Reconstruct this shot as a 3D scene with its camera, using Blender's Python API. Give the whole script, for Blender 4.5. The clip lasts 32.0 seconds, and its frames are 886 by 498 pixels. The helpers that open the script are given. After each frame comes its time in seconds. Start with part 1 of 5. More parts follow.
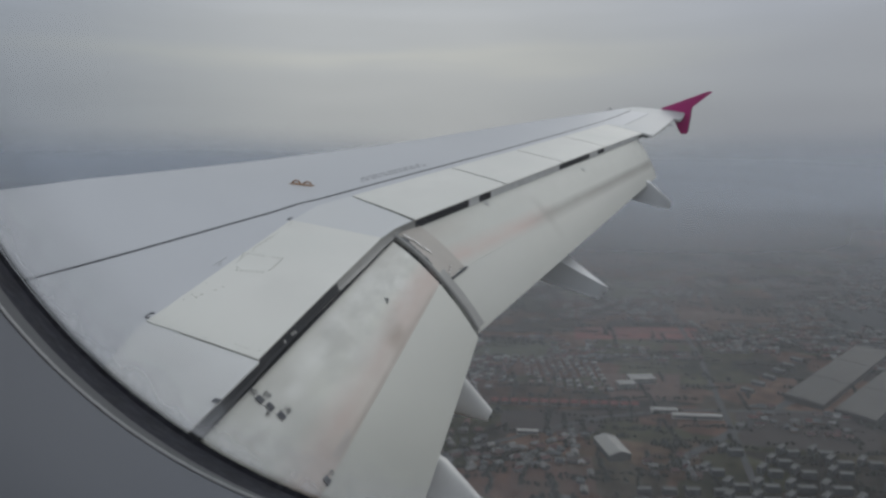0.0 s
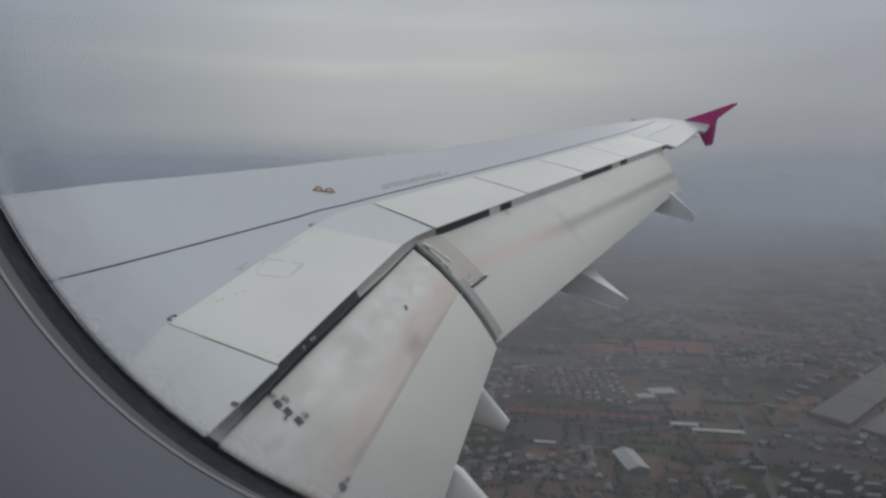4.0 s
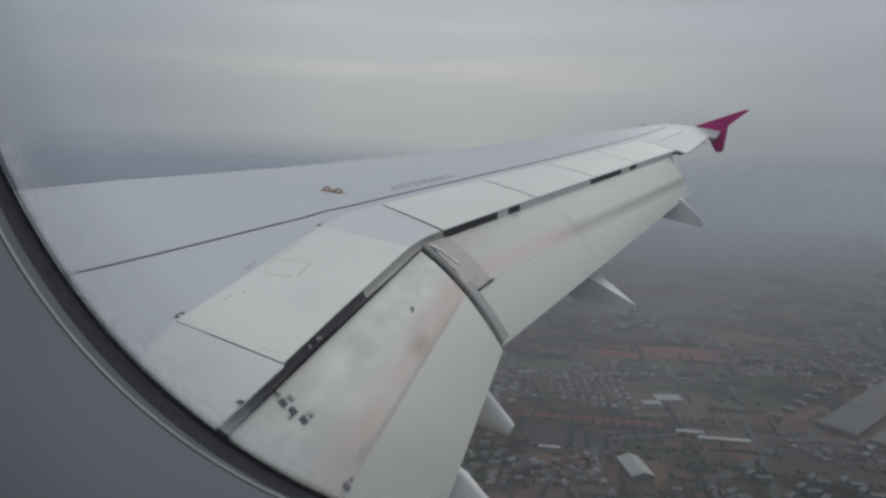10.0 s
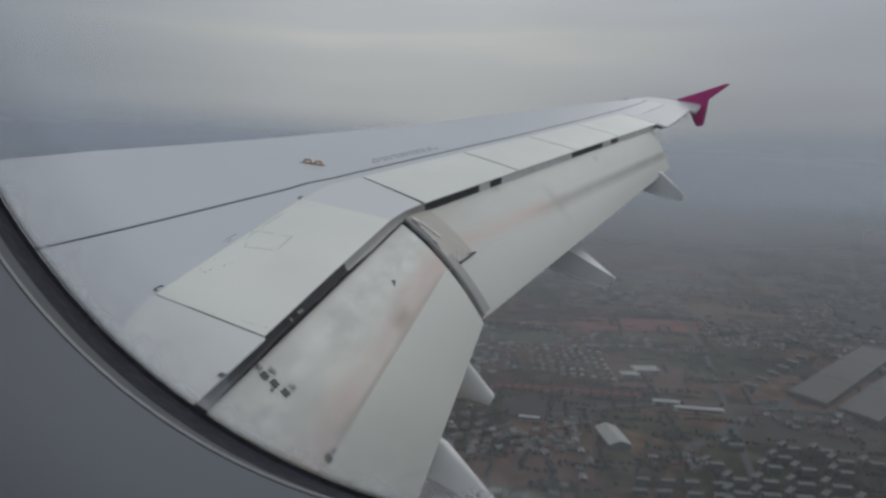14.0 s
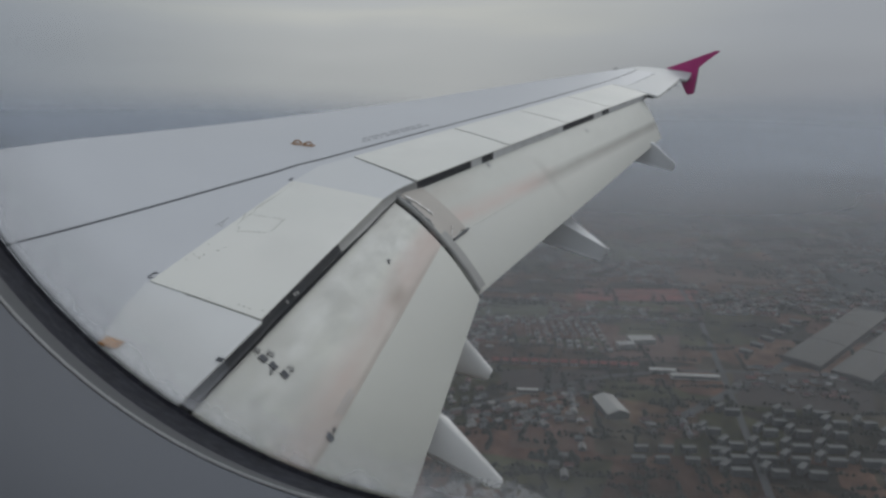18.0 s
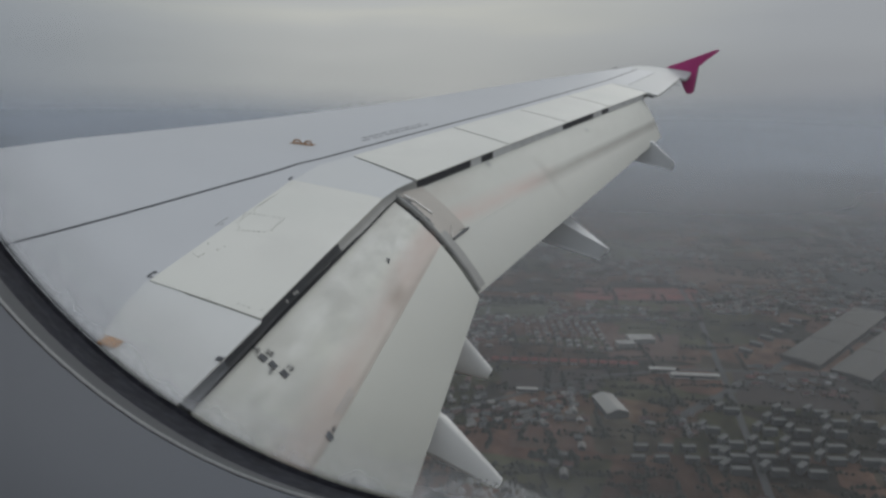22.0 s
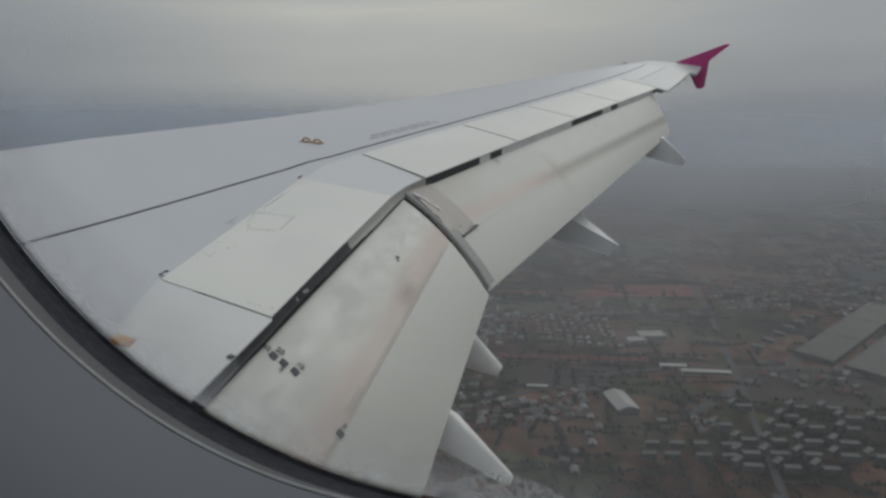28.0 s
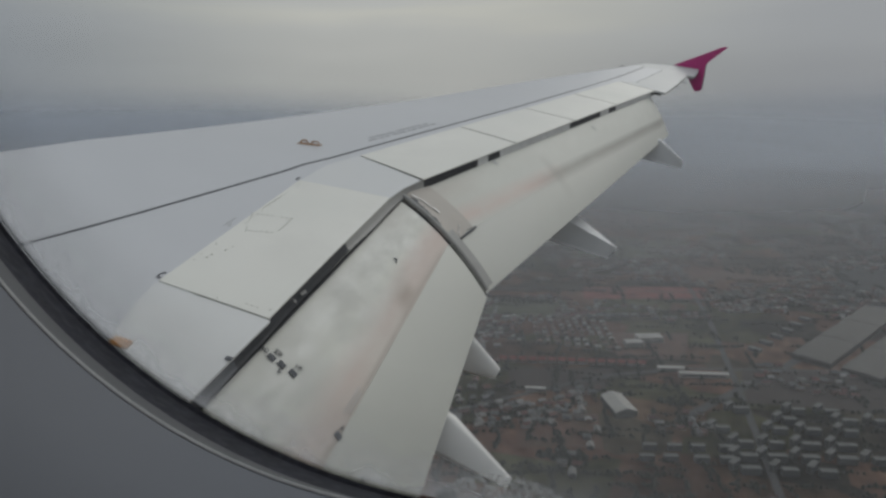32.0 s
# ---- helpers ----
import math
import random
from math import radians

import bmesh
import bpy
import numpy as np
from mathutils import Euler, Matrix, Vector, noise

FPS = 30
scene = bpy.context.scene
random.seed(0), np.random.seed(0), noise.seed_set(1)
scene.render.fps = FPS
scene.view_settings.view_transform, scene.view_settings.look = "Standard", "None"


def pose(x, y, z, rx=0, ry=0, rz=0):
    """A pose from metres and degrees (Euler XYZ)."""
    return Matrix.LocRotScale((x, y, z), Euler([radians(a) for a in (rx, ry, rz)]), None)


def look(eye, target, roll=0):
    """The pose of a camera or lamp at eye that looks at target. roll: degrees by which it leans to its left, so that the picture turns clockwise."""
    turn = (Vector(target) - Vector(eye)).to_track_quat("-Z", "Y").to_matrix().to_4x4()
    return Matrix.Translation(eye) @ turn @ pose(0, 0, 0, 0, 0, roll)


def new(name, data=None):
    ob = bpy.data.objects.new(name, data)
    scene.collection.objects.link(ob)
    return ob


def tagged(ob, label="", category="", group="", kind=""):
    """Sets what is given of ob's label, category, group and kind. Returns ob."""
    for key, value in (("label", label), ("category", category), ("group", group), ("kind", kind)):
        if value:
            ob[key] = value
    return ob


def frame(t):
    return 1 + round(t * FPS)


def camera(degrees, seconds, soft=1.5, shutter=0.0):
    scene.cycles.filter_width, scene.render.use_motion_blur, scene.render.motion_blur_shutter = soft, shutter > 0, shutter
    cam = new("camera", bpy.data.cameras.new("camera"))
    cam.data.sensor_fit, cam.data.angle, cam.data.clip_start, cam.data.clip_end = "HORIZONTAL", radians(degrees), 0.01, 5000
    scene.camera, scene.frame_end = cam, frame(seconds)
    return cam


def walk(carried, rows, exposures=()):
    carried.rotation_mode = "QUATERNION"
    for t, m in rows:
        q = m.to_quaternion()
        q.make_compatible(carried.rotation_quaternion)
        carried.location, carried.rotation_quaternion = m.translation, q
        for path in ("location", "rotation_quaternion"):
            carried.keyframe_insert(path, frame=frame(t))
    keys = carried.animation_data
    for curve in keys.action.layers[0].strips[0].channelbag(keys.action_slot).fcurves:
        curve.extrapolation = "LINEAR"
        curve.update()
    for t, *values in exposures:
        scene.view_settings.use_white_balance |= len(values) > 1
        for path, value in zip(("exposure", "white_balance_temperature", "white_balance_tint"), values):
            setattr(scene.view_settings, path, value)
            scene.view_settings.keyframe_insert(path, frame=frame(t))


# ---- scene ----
cam = camera(69.78, 32.0, soft=2.8)

# seconds, forward and height of the lens beside the window, heading, pitch and roll in degrees
PATH = [
    (0, -6.4821, -0.0039, 14.15, -8.41, -0.74), (0.5, -6.4828, -0.0031, 14.28, -8.45, -0.18), (1, -6.4835, -0.0022, 13.72, -8.77, 0.09),
    (1.5, -6.4835, -0.0023, 13.86, -7.78, 0.35), (2, -6.4834, -0.0024, 14.15, -7.53, 0.97), (2.5, -6.4831, -0.0027, 14.63, -7.42, 0.90),
    (3, -6.4828, -0.0031, 15.32, -7.50, 0.62), (3.5, -6.4825, -0.0034, 15.86, -7.70, 0.02), (5.5, -6.4823, -0.0036, 16.25, -7.51, 0.22),
    (6, -6.4822, -0.0038, 16.21, -7.43, 0.10), (6.5, -6.4821, -0.0039, 16.18, -7.44, 0.40), (7, -6.4820, -0.0040, 16.40, -7.42, 0.13),
    (7.5, -6.4819, -0.0041, 16.23, -7.21, 0.45), (8, -6.4818, -0.0042, 15.70, -6.83, 0.52), (8.5, -6.4819, -0.0041, 15.26, -6.53, 0.66),
    (9, -6.4819, -0.0041, 15.28, -6.59, 0.71), (9.5, -6.4820, -0.0041, 15.97, -6.96, 0.80), (10, -6.4814, -0.0047, 16.64, -7.44, 0.92),
    (10.5, -6.4813, -0.0048, 16.85, -7.42, 0.88), (11, -6.4812, -0.0050, 16.88, -7.27, 0.90), (11.5, -6.4810, -0.0052, 16.98, -7.27, 0.92),
    (12, -6.4809, -0.0053, 17.09, -7.18, 0.89), (12.5, -6.4809, -0.0053, 16.77, -7.09, 0.90), (13, -6.4810, -0.0052, 16.82, -7.30, 1.28),
    (13.5, -6.4811, -0.0051, 16.10, -8.09, 1.38), (14, -6.4820, -0.0040, 14.91, -9.84, 1.26), (14.5, -6.4823, -0.0036, 14.39, -10.54, 1.22),
    (16.5, -6.4855, 0.0001, 14.30, -11.83, -0.88), (17, -6.4854, -0.0000, 14.34, -11.82, -0.79), (17.5, -6.4853, -0.0002, 14.27, -11.75, -0.72),
    (18, -6.4851, -0.0003, 14.38, -11.92, -0.50), (18.5, -6.4853, -0.0002, 14.67, -12.02, -0.64), (19, -6.4854, 0.0000, 14.69, -11.96, -0.80),
    (19.5, -6.4852, -0.0003, 14.73, -12.02, -0.79), (20, -6.4849, -0.0006, 14.75, -12.04, -0.53), (20.5, -6.4850, -0.0005, 14.68, -12.05, -0.52),
    (21, -6.4850, -0.0005, 14.44, -12.10, -0.33), (21.5, -6.4852, -0.0003, 14.41, -12.08, -0.53), (22, -6.4853, -0.0001, 14.35, -11.99, -0.50),
    (22.5, -6.4853, -0.0001, 14.43, -11.92, -0.65), (23, -6.4853, -0.0002, 14.65, -11.96, -0.81), (23.5, -6.4853, -0.0002, 14.34, -12.04, -0.54),
    (24, -6.4852, -0.0002, 14.51, -11.96, -0.77), (24.5, -6.4851, -0.0004, 14.58, -12.03, -0.78), (25, -6.4850, -0.0005, 14.96, -12.12, -0.92),
    (25.5, -6.4851, -0.0004, 14.58, -12.16, -0.79), (27.5, -6.4851, -0.0004, 14.75, -12.11, -1.07), (28, -6.4850, -0.0005, 15.21, -12.21, -1.02),
    (28.5, -6.4850, -0.0005, 15.02, -12.17, -0.99), (29, -6.4849, -0.0006, 15.12, -12.18, -0.95), (29.5, -6.4850, -0.0005, 15.20, -12.16, -0.83),
    (30, -6.4851, -0.0004, 14.93, -12.16, -0.75), (30.5, -6.4850, -0.0005, 14.88, -12.13, -0.74), (31, -6.4849, -0.0006, 15.06, -12.12, -0.77),
    (31.5, -6.4848, -0.0008, 14.91, -12.01, -0.74), (32, -6.4847, -0.0009, 15.02, -12.03, -0.90)]


def aim(y, z, yaw, pitch, roll):
    a, b = radians(yaw), radians(pitch)
    eye = Vector((1.72, y, z))
    return look(eye, eye + Vector((math.cos(b) * math.cos(a), math.cos(b) * math.sin(a), math.sin(b))), roll)


walk(cam, [(t, aim(*row)) for t, *row in PATH],
     [(0, 0.01, 6340, 10), (6, 0.02, 6370, 10), (9, 0.03, 6320, 10), (14, -0.02, 6300, 10), (19, -0.01, 6360, 9.5), (23, 0.0, 6490, 9), (28, -0.03, 6570, 8.5), (32, -0.04, 6600, 8.5)])

# ---- light: a closed overcast sky over hazy air ----
SUN_UP, SUN_TURN = 34, -28
world = bpy.data.worlds.new("overcast_sky")
scene.world = world
world.use_nodes = True
wn, wl = world.node_tree.nodes, world.node_tree.links
wn.clear()
w_out, w_bg = wn.new("ShaderNodeOutputWorld"), wn.new("ShaderNodeBackground")
w_sky = wn.new("ShaderNodeTexSky")
w_sky.sky_type, w_sky.sun_disc = "NISHITA", False
w_sky.sun_elevation, w_sky.sun_rotation = radians(SUN_UP), radians(90 - SUN_TURN)
w_sky.dust_density = 4.0
w_dim = wn.new("ShaderNodeVectorMath")
w_dim.operation = "SCALE"
w_dim.inputs["Scale"].default_value = 0.05
wl.new(w_sky.outputs["Color"], w_dim.inputs[0])
w_co = wn.new("ShaderNodeTexCoord")
w_sep = wn.new("ShaderNodeSeparateXYZ")
wl.new(w_co.outputs["Generated"], w_sep.inputs[0])
w_map = wn.new("ShaderNodeMapping")
w_map.inputs["Scale"].default_value = (1.3, 1.3, 14.0)
wl.new(w_co.outputs["Generated"], w_map.inputs[0])
w_noise = wn.new("ShaderNodeTexNoise")
w_noise.inputs["Scale"].default_value, w_noise.inputs["Detail"].default_value = 1.6, 5
wl.new(w_map.outputs[0], w_noise.inputs["Vector"])
w_add = wn.new("ShaderNodeMath")
w_add.operation = "MULTIPLY_ADD"
w_add.inputs[1].default_value, w_add.inputs[2].default_value = 0.09, -0.045
wl.new(w_noise.outputs["Fac"], w_add.inputs[0])
w_el = wn.new("ShaderNodeMath")
w_el.operation = "ADD"
wl.new(w_sep.outputs["Z"], w_el.inputs[0])
wl.new(w_add.outputs[0], w_el.inputs[1])
w_ramp = wn.new("ShaderNodeValToRGB")
ramp = w_ramp.color_ramp
ramp.elements[0].position, ramp.elements[0].color = 0.0, (0.325, 0.34, 0.362, 1)
ramp.elements[1].position, ramp.elements[1].color = 1.0, (0.58, 0.62, 0.68, 1)
for at, col in ((0.04, (0.37, 0.383, 0.403)), (0.085, (0.40, 0.412, 0.43)), (0.135, (0.425, 0.435, 0.452)), (0.24, (0.43, 0.447, 0.478)), (0.5, (0.45, 0.48, 0.53))):
    e = ramp.elements.new(at)
    e.color = (*col, 1)
wl.new(w_el.outputs[0], w_ramp.inputs["Fac"])
w_mix = wn.new("ShaderNodeMixRGB")
w_mix.inputs["Fac"].default_value = 0.92
wl.new(w_dim.outputs[0], w_mix.inputs[1])
wl.new(w_ramp.outputs["Color"], w_mix.inputs[2])
# the cloud is a little thinner and warmer over one part of the horizon
w_dot = wn.new("ShaderNodeVectorMath")
w_dot.operation = "DOT_PRODUCT"
w_dot.inputs[1].default_value = (math.cos(radians(20)), math.sin(radians(20)), 0.12)
wl.new(w_co.outputs["Generated"], w_dot.inputs[0])
w_glow = wn.new("ShaderNodeMapRange")
w_glow.interpolation_type = "SMOOTHSTEP"
w_glow.inputs["From Min"].default_value, w_glow.inputs["From Max"].default_value = 0.80, 1.02
wl.new(w_dot.outputs["Value"], w_glow.inputs[0])
w_warm = wn.new("ShaderNodeMixRGB")
w_warm.blend_type = "MULTIPLY"
w_warm.inputs[2].default_value = (1.11, 1.095, 1.04, 1)
wl.new(w_glow.outputs[0], w_warm.inputs["Fac"])
wl.new(w_mix.outputs[0], w_warm.inputs[1])
w_last = w_warm.outputs[0]
# and thicker and bluer to both sides of it
for side, shade in ((-34, (0.74, 0.77, 0.82, 1)), (72, (0.62, 0.66, 0.72, 1))):
    w_d = wn.new("ShaderNodeVectorMath")
    w_d.operation = "DOT_PRODUCT"
    w_d.inputs[1].default_value = (math.cos(radians(side)), math.sin(radians(side)), 0.0)
    wl.new(w_co.outputs["Generated"], w_d.inputs[0])
    w_r = wn.new("ShaderNodeMapRange")
    w_r.interpolation_type = "SMOOTHSTEP"
    w_r.inputs["From Min"].default_value, w_r.inputs["From Max"].default_value = 0.66, 1.0
    wl.new(w_d.outputs["Value"], w_r.inputs[0])
    w_k = wn.new("ShaderNodeMixRGB")
    w_k.blend_type = "MULTIPLY"
    w_k.inputs[2].default_value = shade
    wl.new(w_r.outputs[0], w_k.inputs["Fac"])
    wl.new(w_last, w_k.inputs[1])
    w_last = w_k.outputs[0]
# thin level streaks in the cloud
w_smap, w_str, w_sr, w_sm = wn.new("ShaderNodeMapping"), wn.new("ShaderNodeTexNoise"), wn.new("ShaderNodeMapRange"), wn.new("ShaderNodeVectorMath")
w_smap.inputs["Scale"].default_value = (1.5, 1.5, 8.0)
w_smap.inputs["Location"].default_value = (0.3, 0.1, 0.4)
wl.new(w_co.outputs["Generated"], w_smap.inputs[0])
w_str.inputs["Scale"].default_value, w_str.inputs["Detail"].default_value, w_str.inputs["Roughness"].default_value = 1.5, 6, 0.55
wl.new(w_smap.outputs[0], w_str.inputs["Vector"])
w_sr.inputs["From Min"].default_value, w_sr.inputs["From Max"].default_value = 0.3, 0.7
w_sr.inputs["To Min"].default_value, w_sr.inputs["To Max"].default_value = 0.955, 1.045
wl.new(w_str.outputs["Fac"], w_sr.inputs[0])
w_sm.operation = "SCALE"
wl.new(w_last, w_sm.inputs[0])
wl.new(w_sr.outputs[0], w_sm.inputs["Scale"])
w_last = w_sm.outputs[0]
# a brighter warm rift low in the cloud and a pale band above it
for height, thick, gain, local in ((0.142, 0.026, (1.09, 1.08, 1.03, 1), True), (0.205, 0.034, (1.05, 1.05, 1.055, 1), False)):
    w_off, w_abs, w_fall, w_rift = wn.new("ShaderNodeMath"), wn.new("ShaderNodeMath"), wn.new("ShaderNodeMapRange"), wn.new("ShaderNodeMixRGB")
    w_off.operation, w_abs.operation = "SUBTRACT", "ABSOLUTE"
    w_off.inputs[1].default_value = height
    wl.new(w_el.outputs[0], w_off.inputs[0])
    wl.new(w_off.outputs[0], w_abs.inputs[0])
    w_fall.interpolation_type = "SMOOTHSTEP"
    w_fall.inputs["From Max"].default_value = thick
    w_fall.inputs["To Min"].default_value, w_fall.inputs["To Max"].default_value = 1.0, 0.0
    wl.new(w_abs.outputs[0], w_fall.inputs[0])
    w_rift.blend_type = "MULTIPLY"
    w_rift.inputs[2].default_value = gain
    if local:
        w_both = wn.new("ShaderNodeMath")
        w_both.operation = "MULTIPLY"
        wl.new(w_fall.outputs[0], w_both.inputs[0])
        wl.new(w_glow.outputs[0], w_both.inputs[1])
        wl.new(w_both.outputs[0], w_rift.inputs["Fac"])
    else:
        wl.new(w_fall.outputs[0], w_rift.inputs["Fac"])
    wl.new(w_last, w_rift.inputs[1])
    w_last = w_rift.outputs[0]
wl.new(w_last, w_bg.inputs["Color"])
w_bg.inputs["Strength"].default_value = 1.0
wl.new(w_bg.outputs[0], w_out.inputs["Surface"])

sun = new("sun", bpy.data.lights.new("sun", "SUN"))
sun.data.energy, sun.data.angle, sun.data.color = 0.75, radians(45), (1.0, 0.97, 0.92)
su, st = radians(SUN_UP), radians(SUN_TURN)
sun.matrix_world = look((0, 0, 60), (-60 * math.cos(su) * math.cos(st), -60 * math.cos(su) * math.sin(st), 60 - 60 * math.sin(su)))


# ---- materials ----
def shader(name, col, rough=0.5, metal=0.0, vary=0.0, scale=3.0, bump=0.0, bump_scale=40.0, tint=None, tint_scale=None, tint_amount=0.5, stretch=(1, 1, 1), spec=0.5, coat=0.0):
    """Principled paint with soft blotches, an optional second tint and fine relief, in object metres."""
    m = bpy.data.materials.new(name)
    m.use_nodes = True
    n, l = m.node_tree.nodes, m.node_tree.links
    p = n["Principled BSDF"]
    p.inputs["Roughness"].default_value, p.inputs["Metallic"].default_value = rough, metal
    p.inputs["Specular IOR Level"].default_value = spec
    p.inputs["Coat Weight"].default_value = coat
    p.inputs["Base Color"].default_value = (*col, 1)
    geo = n.new("ShaderNodeNewGeometry")
    mp = n.new("ShaderNodeMapping")
    mp.inputs["Scale"].default_value = stretch
    l.new(geo.outputs["Position"], mp.inputs[0])
    last = None
    if vary:
        a = n.new("ShaderNodeTexNoise")
        a.inputs["Scale"].default_value, a.inputs["Detail"].default_value, a.inputs["Roughness"].default_value = scale, 8, 0.65
        l.new(mp.outputs[0], a.inputs["Vector"])
        mr = n.new("ShaderNodeMapRange")
        mr.inputs["From Min"].default_value, mr.inputs["From Max"].default_value = 0.3, 0.7
        mr.inputs["To Min"].default_value, mr.inputs["To Max"].default_value = 1 - vary, 1 + vary * 0.6
        l.new(a.outputs["Fac"], mr.inputs[0])
        v = n.new("ShaderNodeVectorMath")
        v.operation = "SCALE"
        v.inputs[0].default_value = col
        l.new(mr.outputs[0], v.inputs["Scale"])
        last = v.outputs[0]
        r2 = n.new("ShaderNodeMapRange")
        r2.inputs["To Min"].default_value, r2.inputs["To Max"].default_value = max(rough - 0.12, 0.05), min(rough + 0.15, 1)
        l.new(a.outputs["Fac"], r2.inputs[0])
        l.new(r2.outputs[0], p.inputs["Roughness"])
    if tint:
        b = n.new("ShaderNodeTexNoise")
        b.inputs["Scale"].default_value, b.inputs["Detail"].default_value = tint_scale or 1.0, 6
        l.new(mp.outputs[0], b.inputs["Vector"])
        mr = n.new("ShaderNodeMapRange")
        mr.inputs["From Min"].default_value, mr.inputs["From Max"].default_value = 0.45, 0.68
        mr.inputs["To Max"].default_value = tint_amount
        l.new(b.outputs["Fac"], mr.inputs[0])
        mx = n.new("ShaderNodeMixRGB")
        l.new(mr.outputs[0], mx.inputs["Fac"])
        mx.inputs[1].default_value = (*col, 1)
        if last:
            l.new(last, mx.inputs[1])
        mx.inputs[2].default_value = (*tint, 1)
        last = mx.outputs[0]
    if last:
        l.new(last, p.inputs["Base Color"])
    if bump:
        c = n.new("ShaderNodeTexNoise")
        c.inputs["Scale"].default_value, c.inputs["Detail"].default_value = bump_scale, 4
        l.new(geo.outputs["Position"], c.inputs["Vector"])
        bp = n.new("ShaderNodeBump")
        bp.inputs["Strength"].default_value, bp.inputs["Distance"].default_value = bump, 0.01
        l.new(c.outputs["Fac"], bp.inputs["Height"])
        l.new(bp.outputs[0], p.inputs["Normal"])
    return m


def random_roof(name, cols, rough=0.8):
    """A roof or wall colour picked per object and per island."""
    m = bpy.data.materials.new(name)
    m.use_nodes = True
    n, l = m.node_tree.nodes, m.node_tree.links
    p = n["Principled BSDF"]
    p.inputs["Roughness"].default_value = rough
    oi, geo = n.new("ShaderNodeObjectInfo"), n.new("ShaderNodeNewGeometry")
    ad = n.new("ShaderNodeMath")
    ad.operation = "ADD"
    l.new(oi.outputs["Random"], ad.inputs[0])
    l.new(geo.outputs["Random Per Island"], ad.inputs[1])
    fr = n.new("ShaderNodeMath")
    fr.operation = "FRACT"
    l.new(ad.outputs[0], fr.inputs[0])
    rp = n.new("ShaderNodeValToRGB")
    rp.color_ramp.interpolation = "CONSTANT"
    rp.color_ramp.elements[0].color = (*cols[0], 1)
    rp.color_ramp.elements[1].position = 1 / len(cols)
    rp.color_ramp.elements[1].color = (*cols[1], 1)
    for i in range(2, len(cols)):
        rp.color_ramp.elements.new(i / len(cols)).color = (*cols[i], 1)
    l.new(fr.outputs[0], rp.inputs[0])
    ns = n.new("ShaderNodeTexNoise")
    ns.inputs["Scale"].default_value, ns.inputs["Detail"].default_value = 0.25, 5
    l.new(geo.outputs["Position"], ns.inputs["Vector"])
    mr = n.new("ShaderNodeMapRange")
    mr.inputs["To Min"].default_value, mr.inputs["To Max"].default_value = 0.6, 1.35
    l.new(ns.outputs["Fac"], mr.inputs[0])
    v = n.new("ShaderNodeVectorMath")
    v.operation = "SCALE"
    l.new(rp.outputs[0], v.inputs[0])
    l.new(mr.outputs[0], v.inputs["Scale"])
    l.new(v.outputs[0], p.inputs["Base Color"])
    return m


SKIN = shader("wing_skin_paint", (0.55, 0.555, 0.562), 0.33, vary=0.06, scale=0.9, tint=(0.51, 0.515, 0.52), tint_scale=0.35, tint_amount=0.5, bump=0.03, bump_scale=6)
SPOILER = shader("spoiler_paint", (0.765, 0.75, 0.685), 0.5, vary=0.07, scale=2.2, tint=(0.67, 0.67, 0.61), tint_scale=1.1, tint_amount=0.55, bump=0.03, bump_scale=8)
PANEL = shader("fixed_panel_paint", (0.665, 0.663, 0.64), 0.45, vary=0.05, scale=1.6, tint=(0.59, 0.60, 0.605), tint_scale=0.8, tint_amount=0.4)
FLAP = shader("weathered_flap_paint", (0.63, 0.63, 0.56), 0.5, vary=0.08, scale=2.4, tint=(0.53, 0.525, 0.48), tint_scale=3.0, tint_amount=0.75, stretch=(1.4, 0.8, 0.8), bump=0.04, bump_scale=10)


